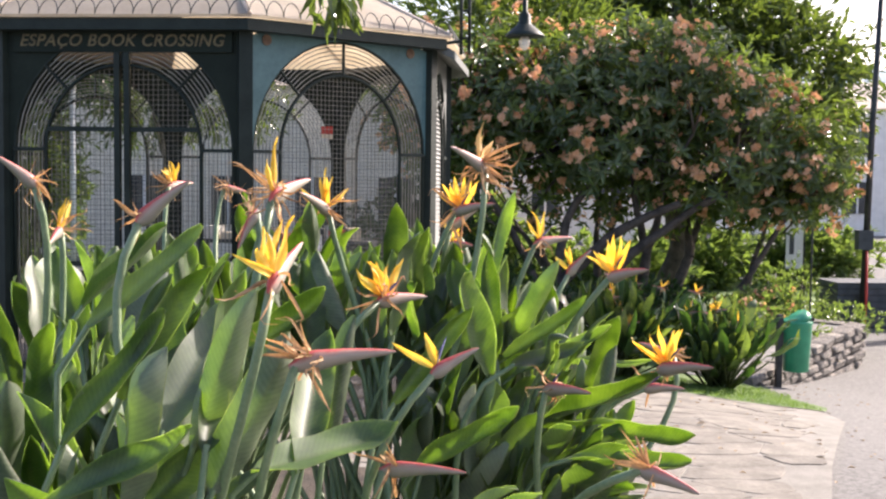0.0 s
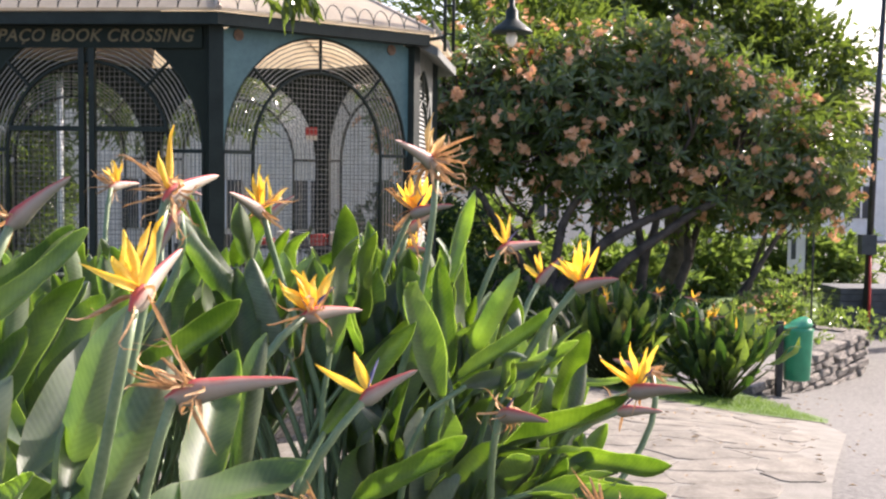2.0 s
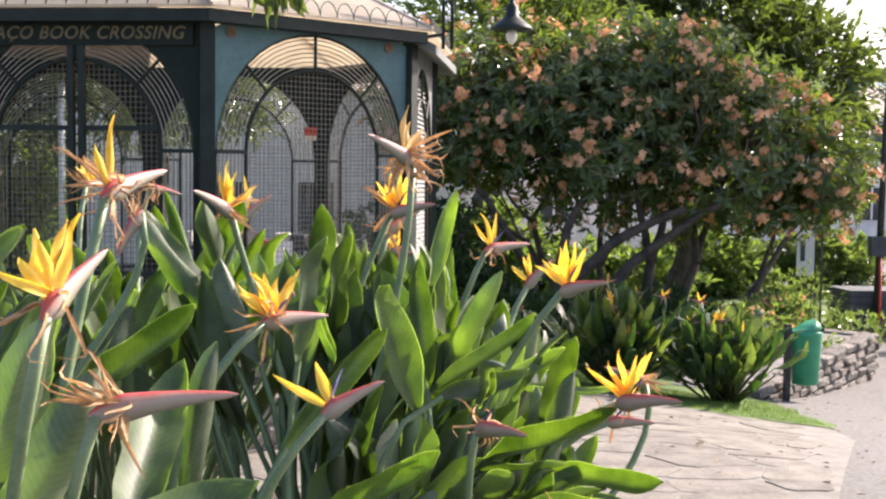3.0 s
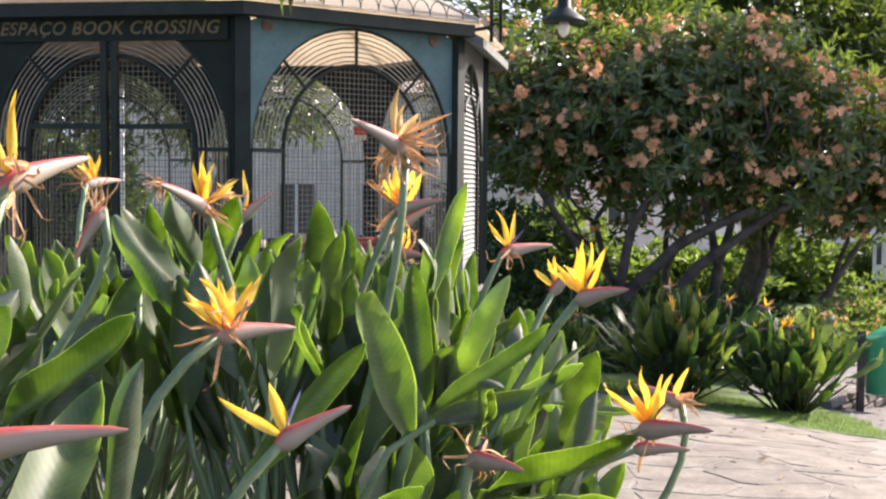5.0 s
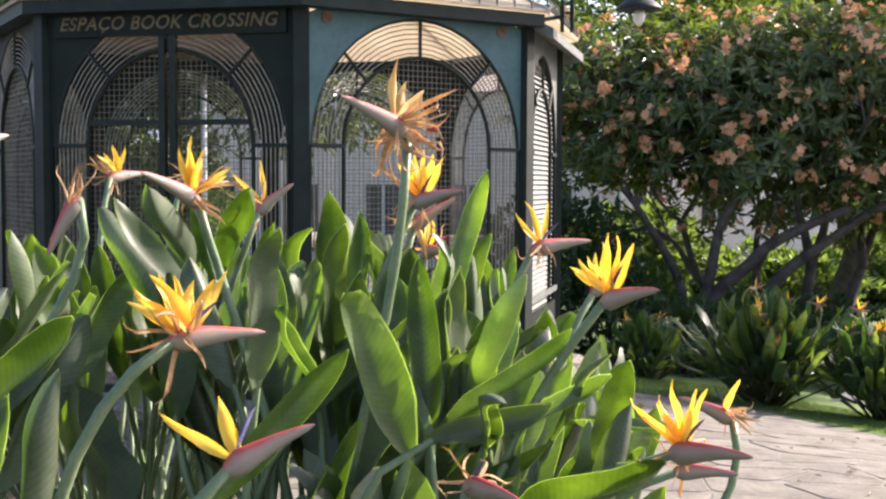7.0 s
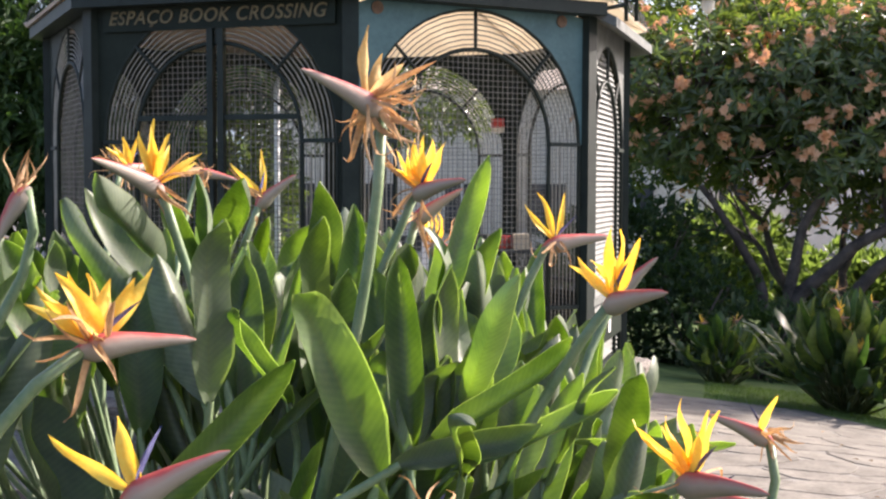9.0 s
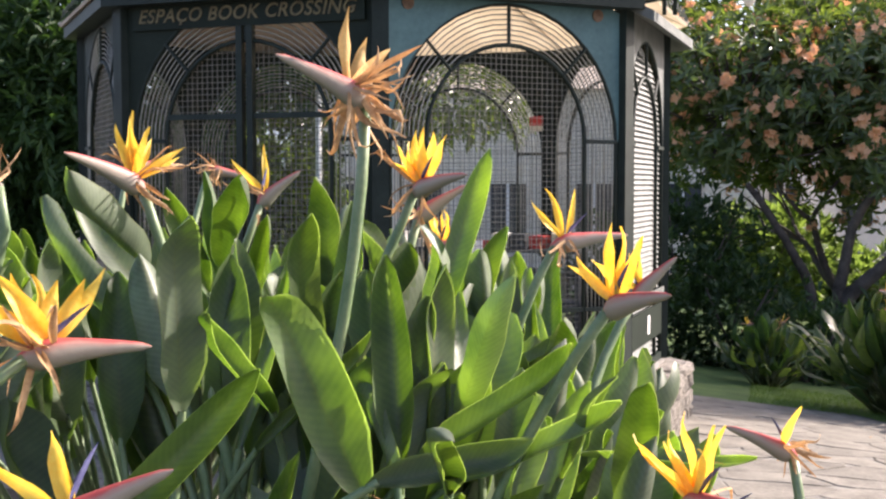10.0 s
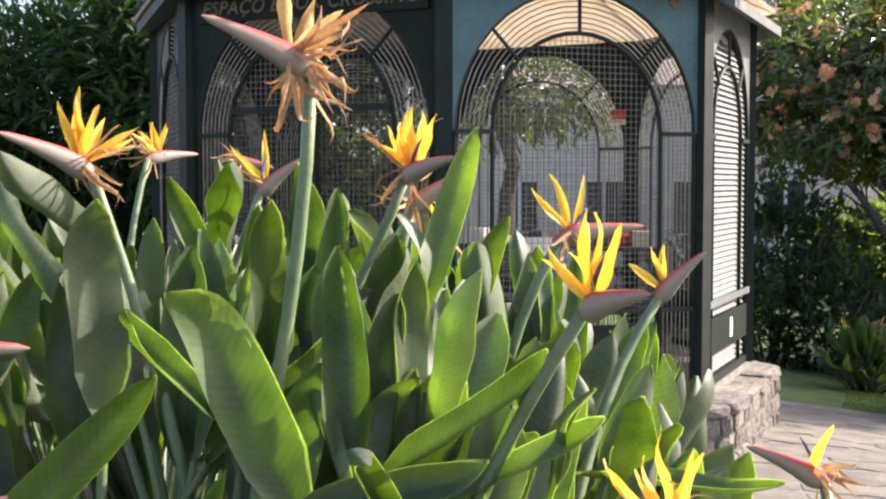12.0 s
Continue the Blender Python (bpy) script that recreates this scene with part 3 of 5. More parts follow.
def rosette_tree(name, label, seed, foot, stems, lobes, count, leaf, blossoms, material=BUSHLEAF, boughs=()):
    """Low spreading tree with stout forked limbs, leaf rosettes at the twig ends and heads of blossom."""
    rng = random.Random(seed)
    tree = thing(name, label, "tree")
    s, tips = Shape(), []
    for dx, dy, lean, h, r in stems:
        p = Vector((foot[0] + dx * 0.3, foot[1] + dy * 0.3, foot[2] - 0.08))
        limb(s, rng, p, Vector((dx * lean, dy * lean, 1)), h, r, 3, tips, 0.75, 0.10, 8)
    for pts, r in boughs:
        a, b, c, d = [Vector(p) for p in pts]
        line = [q + rand_dir(rng) * 0.035 * (0 < k < 10) for k, q in enumerate(bezier(a, b, c, d, 10))]
        s.tube(line, [r * (1 - 0.055 * k) for k in range(11)], 8, cap=False)
    cs = crown_points(rng, lobes, count)
    for p, d in cs[::7]:
        q = p - d * rng.uniform(0.5, 0.9) - Vector((0, 0, 0.2))
        s.tube([q, (p + q) / 2 + rand_dir(rng) * 0.06, p], [0.022, 0.016, 0.010], 4, cap=False)
    part("trunk", s, BARK, tree, smooth=True)
    c = Shape()
    for p, d in cs:
        axis = (d + Vector((0, 0, 0.55)) + rand_dir(rng) * 0.5).normalized()
        n = rng.randint(7, 11)
        for k in range(n):
            a = 2.4 * k + rng.random()
            o = axis.orthogonal().normalized()
            o.rotate(Matrix.Rotation(a, 3, axis))
            ld = (o * rng.uniform(0.6, 1.1) + axis * rng.uniform(0.05, 0.75)).normalized()
            leaf_card(c, p + axis * rng.uniform(-0.05, 0.05), ld, axis + rand_dir(rng) * 0.25, leaf * rng.uniform(0.7, 1.25), leaf * rng.uniform(0.26, 0.36))
    part("crown", c, material, tree, "glossy green leaves in rosettes")
    if blossoms:
        f = Shape()
        front = [q for q in cs if rng.random() < 0.8]
        for p, d in rng.sample(front, min(blossoms, len(front))):
            axis = (d + Vector((0, 0, 0.3))).normalized()
            at = p + axis * 0.14
            for k in range(rng.randint(5, 9)):
                c0 = at + rand_dir(rng) * rng.uniform(0.02, 0.11)
                fa = (axis + rand_dir(rng) * 0.8).normalized()
                for j in range(5):
                    o = fa.orthogonal().normalized()
                    o.rotate(Matrix.Rotation(j * 1.257, 3, fa))
                    leaf_card(f, c0, o + fa * 0.35, fa, rng.uniform(0.045, 0.07), 0.046, 0.1)
        part("blossom", f, FRANGI, tree, "coral pink flower heads")
    return tree


def leafy_tree(name, label, seed, foot, height, r, lobes, count, leaf, material=DARKLEAF, narrow=0.34, droop=0.0):
    rng = random.Random(seed)
    tree = thing(name, label, "tree")
    s, tips = Shape(), []
    limb(s, rng, Vector(foot) - Vector((0, 0, 0.1)), Vector((0.05, 0.02, 1)), height, r, 3, tips, 0.6, 0.2, 9)
    part("trunk", s, BARK, tree, smooth=True)
    c = Shape()
    for p, d in crown_points(rng, lobes, count, 0.5):
        twig = (d + rand_dir(rng) * 0.8 - Vector((0, 0, droop))).normalized()
        for k in range(rng.randint(6, 9)):
            ld = (twig + rand_dir(rng) * 0.8 - Vector((0, 0, droop))).normalized()
            leaf_card(c, p + twig * leaf * 0.35 * k, ld, Vector((0, 0, 1)) + rand_dir(rng) * 0.6, leaf * rng.uniform(0.7, 1.3), leaf * narrow)
    part("crown", c, material, tree)
    return tree


rosette_tree("frangipani_tree", "spreading frangipani tree with coral flower heads on crooked limbs", 11, (2.6, 17.3, -0.72),
             [(-1, 0.1, 0.55, 1.3, 0.11), (0.4, -0.3, 0.7, 1.5, 0.12), (1, 0.2, 1.2, 1.6, 0.12), (-0.3, 0.6, 0.6, 1.4, 0.1)],
             [(2.1, 17.2, 2.55, 2.3, 1.9, 1.7), (4.2, 17.4, 2.1, 1.7, 1.7, 1.45), (0.3, 17.4, 2.75, 1.8, 1.7, 1.5), (2.9, 17.2, 3.15, 1.8, 1.6, 1.1), (5.3, 17.2, 1.75, 0.95, 1.3, 0.95)],
             3300, 0.19, 640,
             boughs=[(((1.5, 16.4, -0.75), (1.5, 16.4, 0.3), (1.9, 16.3, 0.75), (3.3, 16.4, 1.35)), 0.12),
                     (((1.7, 16.5, -0.75), (2.3, 16.4, 0.2), (2.2, 16.3, 0.65), (4.0, 16.6, 1.5)), 0.11),
                     (((1.45, 16.4, -0.75), (1.6, 16.4, 0.4), (1.5, 16.5, 0.9), (2.2, 16.6, 1.8)), 0.10),
                     (((1.4, 16.5, -0.75), (1.3, 16.5, 0.3), (1.2, 16.5, 0.8), (0.5, 16.6, 1.6)), 0.09),
                     (((3.9, 17.0, -0.8), (4.2, 17.0, 0.2), (4.6, 16.8, 0.6), (5.2, 16.9, 1.5)), 0.06),
                     (((4.4, 17.2, -0.8), (4.2, 17.2, 0.1), (4.9, 17.0, 0.9), (4.6, 17.1, 1.6)), 0.05)])
leafy_tree("tall_tree", "tall dense green broadleaf tree behind the frangipani", 21, (7.0, 33.0, -0.75), 3.2, 0.40,
           [(6.6, 33, 5.6, 3.6, 3.2, 2.8), (9.2, 33, 4.4, 2.7, 2.8, 2.4), (4.2, 34, 5.8, 3.0, 3.0, 2.4), (10.2, 33.5, 2.4, 1.5, 2.0, 1.6), (3.0, 33, 7.0, 3.0, 2.6, 1.6)], 4200, 0.30, BUSHLEAF, narrow=0.5)
leafy_tree("old_tree", "old tree with a stout grey trunk behind the frangipani", 24, (3.8, 20.2, -0.8), 1.55, 0.30,
           [(3.6, 20.4, 3.0, 2.2, 1.4, 1.1), (5.6, 20.6, 2.5, 1.4, 1.2, 0.9), (0.9, 20.6, 4.0, 2.3, 1.4, 1.5)], 1300, 0.24, BUSHLEAF)
# Stands out of view; put here only so its crown shades the lawn.
leafy_tree("unseen_shade_tree", "unseen tall leafy tree added to shade the lawn", 25, (9.4, 19.2, -0.8), 5.0, 0.26,
           [(9.4, 19.2, 7.5, 1.8, 1.9, 1.5), (8.6, 18.4, 7.9, 1.2, 1.2, 1.0)], 900, 0.26, BUSHLEAF)
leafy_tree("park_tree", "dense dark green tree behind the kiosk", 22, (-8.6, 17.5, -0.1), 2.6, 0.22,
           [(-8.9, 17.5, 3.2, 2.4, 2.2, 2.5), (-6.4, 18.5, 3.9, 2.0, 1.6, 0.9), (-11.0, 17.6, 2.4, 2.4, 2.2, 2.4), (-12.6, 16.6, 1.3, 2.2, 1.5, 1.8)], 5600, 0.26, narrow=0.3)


# ---- bird-of-paradise plants ----
def width_profile(t):
    if t < 0.30:
        return (t / 0.30) ** 0.7 * 0.96 + 0.04
    if t < 0.55:
        return 1.0
    return max(0.02, (1 - ((t - 0.55) / 0.45) ** 2.4)) ** 0.64


def blade(s, base, tip, width, face, bulge=0.04, fold=0.25, seed=0, rows=14, cols=8, slot=0, profile=width_profile, curl=0.0, under=None):
    """A folded, slightly waved leaf blade from base to tip with its upper side towards face."""
    base, tip, face = Vector(base), Vector(tip), Vector(face)
    axis = tip - base
    length = axis.length
    d = axis.normalized()
    n0 = (face - d * face.dot(d)).normalized()
    k = len(s.v)
    rng = random.Random(seed)
    low = []
    ph, skew, roll = rng.uniform(0, 6), rng.uniform(-0.6, 0.6), rng.uniform(-0.2, 0.2)
    folds = (fold * rng.uniform(0.45, 1.6), fold * rng.uniform(0.45, 1.6))
    rolled = (rng.uniform(-0.1, 0.35), rng.uniform(-0.1, 0.35))
    for i in range(rows + 1):
        t = i / rows
        c = base + axis * t - n0 * bulge * length * 4 * t * (1 - t) + n0 * curl * length * (max(0.0, t - 0.7) ** 2 * 8 - 0.72 * t * t)
        twist = roll + skew * (t - 0.3)
        side0 = d.cross(n0)
        side = side0 * math.cos(twist) + n0 * math.sin(twist)
        n = side.cross(d)
        w = width * 0.5 * profile(t)
        for j in range(cols + 1):
            u = 2 * j / cols - 1
            fk, rk = folds[u > 0], rolled[u > 0]
            lift = fk * abs(u) ** 1.25 * w * 1.4 + 0.08 * width * u * u * math.sin(11 * t + ph + (2.1 if u > 0 else 0)) + 0.006 * width * abs(u) * math.sin(60 * t - 6 * abs(u))
            across = u * w * (1 - 0.30 * fk * abs(u)) * (1 - rk * u * u)
            s.v.append(tuple(c + side * across + n * lift))
            if under is not None:
                low.append(tuple(c + side * across * 0.995 + n * (lift - 0.0014)))
    s.v += low
    for i in range(rows):
        for j in range(cols):
            a = k + i * (cols + 1) + j
            b = a + len(low)
            uv = [(j / cols, i / rows), ((j + 1) / cols, i / rows), ((j + 1) / cols, (i + 1) / rows), (j / cols, (i + 1) / rows)]
            s.face((a, a + 1, a + cols + 2, a + cols + 1), uv, slot)
            if low:
                s.face((b, b + cols + 1, b + cols + 2, b + 1), [uv[0], uv[3], uv[2], uv[1]], under)


CLUMPS = {}


def clump(name, x, y, label):
    CLUMPS[name] = (thing("bird_of_paradise_plant", label, "plant", "bird-of-paradise bed", at=pose(x, y, 0.02)), Vector((x, y, 0.02)))


def leaf(where, base, tip, width, face=-90.0, tilt=0.25, bulge=0.03, fold=0.58, curl=0.15, seed=None):
    """One leaf: blade from base to tip, facing the compass angle face, on its own petiole from the clump's crown."""
    plant, c = CLUMPS[where]
    base, tip = Vector(base), Vector(tip)
    sd = seed if seed is not None else int(abs(tip.x * 7919 + tip.y * 6113 + tip.z * 4409) * 100)
    rng = random.Random(sd)
    s = Shape()
    f = Vector((math.cos(radians(face)), math.sin(radians(face)), tilt))
    blade(s, base - c, tip - c, width, f, bulge, fold, sd, curl=curl, under=2)
    foot = Vector((rng.uniform(-0.16, 0.16), rng.uniform(-0.16, 0.16), -0.02))
    b, d = base - c, (tip - base).normalized()
    pts = bezier(foot, foot + Vector((0, 0, 0.45 * b.z)), b - d * 0.25 * max(0.2, b.z), b + d * 0.02, 8)
    s.tube(pts, [0.013 - 0.0008 * i for i in range(9)], 6, 1, cap=False)
    return part("leaf", s, [LEAF, STALK, UNDERLEAF], plant, smooth=True)


def petal_profile(t):
    return max(0.03, math.sin(math.pi * min(1.0, 0.08 + 0.92 * t)) ** 0.75 * (1.15 - 0.5 * t))


def flower(where, joint, tip, sepals=4, dry=0, tongue=True, size=1.0, lean=0.0, foot=None, sweep=0.10, drop=0.28, petals=SEPAL):
    """A flower: stalk, beak-like spathe from joint to tip, upright orange sepals, withered ones that hang, and a blue tongue."""
    plant, c = CLUMPS[where]
    j, e = Vector(joint) - c, Vector(tip) - c
    rng = random.Random(int(abs(joint[0] * 7919 + joint[1] * 6113 + joint[2] * 4409) * 100))
    d = e - j
    length = d.length
    d.normalize()
    f = Vector(foot) - c if foot else Vector((rng.uniform(-0.12, 0.12), rng.uniform(-0.12, 0.12), -0.02))
    flat = Vector((d.x, d.y, 0)).normalized() * sweep
    pts = bezier(f, f + Vector((0, 0, 0.5 * j.z)) + (j - f) * 0.1, j - Vector((0, 0, drop)) - flat, j, 12)
    st = Shape().tube(pts, [0.0112 - 0.0002 * i for i in range(13)], 8)
    stalk = part("flower_stalk", st, STALK, plant, smooth=True)
    # half-spent flowers carry more shreds
    dry = dry + (4 if dry else 0) + (5 if where in ("rear", "near") else 0)
    sepals = sepals + (2 if sepals > 3 else 0)
    # spathe: a laterally flattened horn
    s, rows, sides = Shape(), 12, 12
    side = d.cross(Vector((0, 0, 1))).normalized()
    up = side.cross(d)
    for i in range(rows + 1):
        t = i / rows
        r = 0.005 + (0.013 + 0.007 * size * length / 0.17) * (math.sin(min(1.0, t / 0.22) * math.pi / 2) if t < 0.22 else 1 - ((t - 0.22) / 0.78) ** 0.85)
        r = r * 0.82 if t < 1 else 0.0012
        p = j + d * (length * (t - 0.06)) + up * (0.03 * length * math.sin(t * 3.0))
        for q in range(sides):
            a = 2 * math.pi * q / sides
            s.v.append(tuple(p + up * math.cos(a) * r + side * math.sin(a) * r * 0.6))
    for i in range(rows):
        for q in range(sides):
            q2 = (q + 1) % sides
            hs = [0.5 + 0.5 * math.cos(2 * math.pi * z / sides) for z in (q, q + 1)]
            t0, t1 = i / rows, (i + 1) / rows
            s.face((i * sides + q, i * sides + q2, (i + 1) * sides + q2, (i + 1) * sides + q), [(hs[0], t0), (hs[1], t0), (hs[1], t1), (hs[0], t1)])
    part("spathe", s, SPATHE, stalk, smooth=True)
    back = (Vector((0, 0, 1)) - d * (0.35 + lean)).normalized()
    for k in range(sepals):
        a = (k + 0.5) / sepals - 0.5
        o = j + d * length * (0.10 + 0.10 * rng.random()) + up * 0.012
        dirn = (back + d * ((1.3 + 0.14 * sepals) * a) + side * rng.uniform(-0.42, 0.42)).normalized()
        ln = rng.uniform(0.078, 0.118) * size
        s = Shape()
        blade(s, o, o + dirn * ln, 0.027 * size * rng.uniform(0.7, 1.15), side * rng.choice((-1, 1)) + d * rng.uniform(-0.6, 0.6), rng.uniform(-0.08, 0.08), 0.35, k, 8, 4, 0, petal_profile, curl=rng.uniform(-0.25, 0.25))
        part("sepal", s, petals, stalk, smooth=True)
    for k in range(dry):
        o = j + d * length * rng.uniform(0.04, 0.22) + up * 0.012
        a = rng.uniform(0, 2 * math.pi)
        dirn = (back * rng.uniform(-0.85, 0.8) - d * rng.uniform(-0.1, 0.8) + side * math.sin(a) * 0.8).normalized()
        ln = rng.uniform(0.06, 0.12) * size
        s = Shape()
        blade(s, o, o + dirn * ln, 0.0112 * size * rng.uniform(0.5, 1.4), side + up * rng.uniform(-1, 1), rng.uniform(-0.2, 0.2), 0.5, k, 8, 2, 0, petal_profile, curl=rng.uniform(-1.0, 1.0))
        part("withered_sepal", s, DRY, stalk, smooth=True)
    if tongue:
        o = j + d * length * 0.16 + up * 0.015
        s = Shape()
        blade(s, o, o + (d * 0.75 + up * 0.65 + side * rng.uniform(-0.2, 0.2)).normalized() * 0.065 * size, 0.011 * size, up, 0.0, 0.6, 5, 6, 2, 0, petal_profile)
        part("tongue", s, TONGUE, stalk, "violet-blue arrow-shaped tongue", smooth=True)
    return stalk


clump("front", -0.02, 2.75, "bird-of-paradise clump with broad green leaves and orange flowers")
clump("middle", -0.12, 3.42, "dense bird-of-paradise clump with tall paddle leaves and orange flowers")
clump("edge", 0.26, 3.36, "bird-of-paradise clump leaning over the paving with bright yellow-orange flowers")
clump("near", -0.52, 2.45, "bird-of-paradise clump with curled sunlit leaves and fading flowers")
clump("west", -1.05, 3.15, "bird-of-paradise clump with pale sunlit leaves")
clump("back", 0.15, 4.05, "bird-of-paradise clump with upright leaves beside the kiosk")
clump("rear", -0.85, 4.30, "bird-of-paradise clump with withered flowers near the kiosk")
flower("middle", (0.118, 3.313, 1.731), (0.011, 3.205, 1.799), sepals=3, dry=30, tongue=False, size=1.1, foot=(-0.13, 3.38, 0.0), drop=0.5, sweep=-0.02, petals=OCHRE)
flower("middle", (0.039, 3.830, 1.595), (0.173, 3.737, 1.630), sepals=7, dry=5, size=1.0, sweep=0.14, drop=0.22)
flower("back", (0.025, 3.897, 1.540), (0.126, 3.934, 1.613), sepals=0, dry=2, tongue=False, size=0.9)
flower("rear", (-0.440, 4.181, 1.563), (-0.350, 4.225, 1.646), sepals=2, dry=0, size=1.0)
flower("middle", (-0.339, 3.466, 1.602), (-0.409, 3.325, 1.666), sepals=5, dry=6, size=1.0)
flower("middle", (0.474, 3.337, 1.429), (0.577, 3.244, 1.464), sepals=5, dry=0, size=1.05, sweep=0.26, drop=0.26, foot=(0.1, 3.35, 0.0))
flower("back", (0.305, 3.873, 1.492), (0.444, 3.952, 1.513), sepals=3, dry=2, size=0.95, sweep=0.15, drop=0.25, foot=(0.1, 3.9, 0.0))
flower("edge", (0.593, 3.186, 1.191), (0.717, 3.027, 1.227), sepals=6, dry=1, size=1.05, sweep=0.32, drop=0.1)
flower("edge", (0.616, 3.535, 1.076), (0.745, 3.522, 1.080), sepals=0, dry=1, tongue=True, size=0.9, sweep=0.3, drop=0.1)
flower("front", (-0.021, 2.718, 1.251), (0.096, 2.769, 1.313), sepals=2, dry=0, size=1.1, lean=0.3, sweep=0.22, drop=0.2, foot=(-0.25, 2.75, 0.0))
flower("front", (-0.157, 2.863, 1.405), (-0.032, 2.960, 1.411), sepals=7, dry=6, size=1.05, sweep=0.25, drop=0.14, foot=(-0.4, 2.8, 0.0))
flower("near", (-0.367, 2.508, 1.659), (-0.296, 2.671, 1.707), sepals=2, dry=9, tongue=False, size=1.05)
flower("west", (-0.528, 3.333, 1.608), (-0.579, 3.295, 1.495), sepals=0, dry=10, tongue=False, size=0.9)
flower("rear", (-1.110, 4.753, 1.654), (-1.038, 4.916, 1.671), sepals=5, dry=5, size=0.95)
flower("near", (-0.298, 2.023, 1.514), (-0.254, 2.159, 1.597), sepals=4, dry=0, size=1.05)
flower("near", (-0.268, 2.136, 1.366), (-0.075, 2.214, 1.384), sepals=0, dry=11, tongue=False, size=1.0)
flower("edge", (0.270, 3.007, 1.167), (0.375, 2.852, 1.187), sepals=0, dry=9, tongue=True, size=0.85)
flower("edge", (0.744, 3.742, 1.142), (0.623, 3.744, 1.191), sepals=1, dry=7, tongue=True, size=0.8)
flower("back", (0.024, 4.060, 1.471), (0.105, 3.897, 1.483), sepals=5, dry=3, size=0.9)
flower("rear", (-0.909, 4.866, 1.650), (-0.798, 4.929, 1.627), sepals=0, dry=8, tongue=False, size=0.8)
flower("edge", (0.437, 4.083, 1.374), (0.525, 4.104, 1.467), sepals=3, dry=0, size=0.9, sweep=0.14, drop=0.2)
flower("west", (-1.042, 3.000, 1.676), (-1.124, 2.940, 1.757), sepals=0, dry=9, tongue=False)
flower("west", (-1.074, 3.300, 1.549), (-1.069, 3.175, 1.513), sepals=3, dry=6, tongue=False, size=0.9)
flower("near", (-0.645, 2.488, 1.608), (-0.536, 2.519, 1.705), sepals=0, dry=0, tongue=False, sweep=0.16)
flower("front", (-0.129, 2.647, 1.043), (0.072, 2.641, 1.040), sepals=0, dry=10, tongue=False, size=0.9)
flower("edge", (0.404, 2.333, 1.130), (0.522, 2.296, 1.089), sepals=0, dry=10, tongue=False, size=0.9, sweep=0.25, drop=0.1)
leaf("middle", (0.125, 3.644, 1.350), (0.224, 3.673, 1.674), 0.086, face=-60)
leaf("middle", (0.138, 3.258, 1.149), (0.067, 3.057, 1.466), 0.109, face=-75, fold=0.3, curl=0.35)
leaf("middle", (0.152, 3.377, 1.164), (0.129, 3.370, 1.503), 0.097, face=-80, fold=0.5)
leaf("middle", (0.185, 3.467, 1.143), (0.188, 3.501, 1.481), 0.083, face=-38, tilt=0.55, fold=0.22)
leaf("edge", (0.202, 3.521, 1.204), (0.333, 3.364, 1.476), 0.059, face=70, fold=0.4)
leaf("back", (0.080, 3.868, 1.214), (0.207, 3.901, 1.528), 0.071, face=-50)
leaf("edge", (0.151, 3.399, 1.163), (0.416, 3.381, 1.375), 0.056, face=-100, tilt=0.8)
leaf("edge", (0.457, 3.681, 1.041), (0.522, 3.461, 1.307), 0.075, face=-90)
leaf("edge", (0.366, 3.568, 1.117), (0.488, 3.338, 1.336), 0.035, face=-10, fold=0.7)
leaf("edge", (0.196, 3.434, 1.125), (0.489, 3.388, 1.291), 0.063, face=-100, tilt=0.9)
leaf("edge", (0.178, 3.123, 1.208), (0.391, 3.218, 1.265), 0.054, face=-100, tilt=0.9)
leaf("edge", (0.348, 3.748, 1.122), (0.684, 3.800, 1.122), 0.052, face=-110, tilt=1.2)
leaf("front", (-0.140, 3.218, 1.260), (-0.061, 3.099, 1.569), 0.082, face=-38, tilt=0.55, fold=0.22, curl=0.2)
leaf("middle", (-0.391, 3.525, 1.307), (-0.579, 3.534, 1.590), 0.093, face=60, fold=0.4)
leaf("rear", (-0.415, 3.701, 1.331), (-0.607, 3.666, 1.610), 0.088, face=-38, tilt=0.55, fold=0.22)
leaf("rear", (-0.715, 4.476, 1.310), (-0.749, 4.307, 1.603), 0.097, face=-60)
leaf("rear", (-0.622, 4.368, 1.352), (-0.783, 4.588, 1.645), 0.083, face=-90)
leaf("middle", (-0.099, 3.608, 1.245), (-0.044, 3.499, 1.562), 0.074, face=-38, tilt=0.55, fold=0.22)
leaf("middle", (-0.159, 3.887, 1.297), (-0.150, 3.796, 1.625), 0.098, face=-100, fold=0.35)
leaf("back", (-0.090, 3.788, 1.326), (-0.168, 4.015, 1.567), 0.079, face=90)
leaf("back", (-0.065, 4.022, 1.193), (-0.041, 3.936, 1.521), 0.053, face=-110)
leaf("front", (-0.131, 2.913, 1.131), (0.078, 3.013, 1.380), 0.073, face=-60, tilt=0.3, fold=0.4)
leaf("front", (-0.085, 3.442, 1.228), (-0.071, 3.168, 1.429), 0.060, face=-60, tilt=0.5, curl=0.3)
leaf("middle", (0.166, 3.331, 1.142), (0.076, 3.425, 1.344), 0.049, face=80, curl=0.3)
leaf("edge", (0.272, 3.212, 1.180), (0.326, 3.013, 1.302), 0.052, face=-60, curl=0.4)
leaf("middle", (-0.395, 3.583, 1.455), (-0.374, 3.296, 1.636), 0.069, face=100)
leaf("middle", (-0.548, 4.220, 1.406), (-0.401, 4.000, 1.632), 0.103, face=-90)
leaf("back", (-0.028, 4.233, 1.183), (0.123, 4.064, 1.437), 0.053, face=-60)
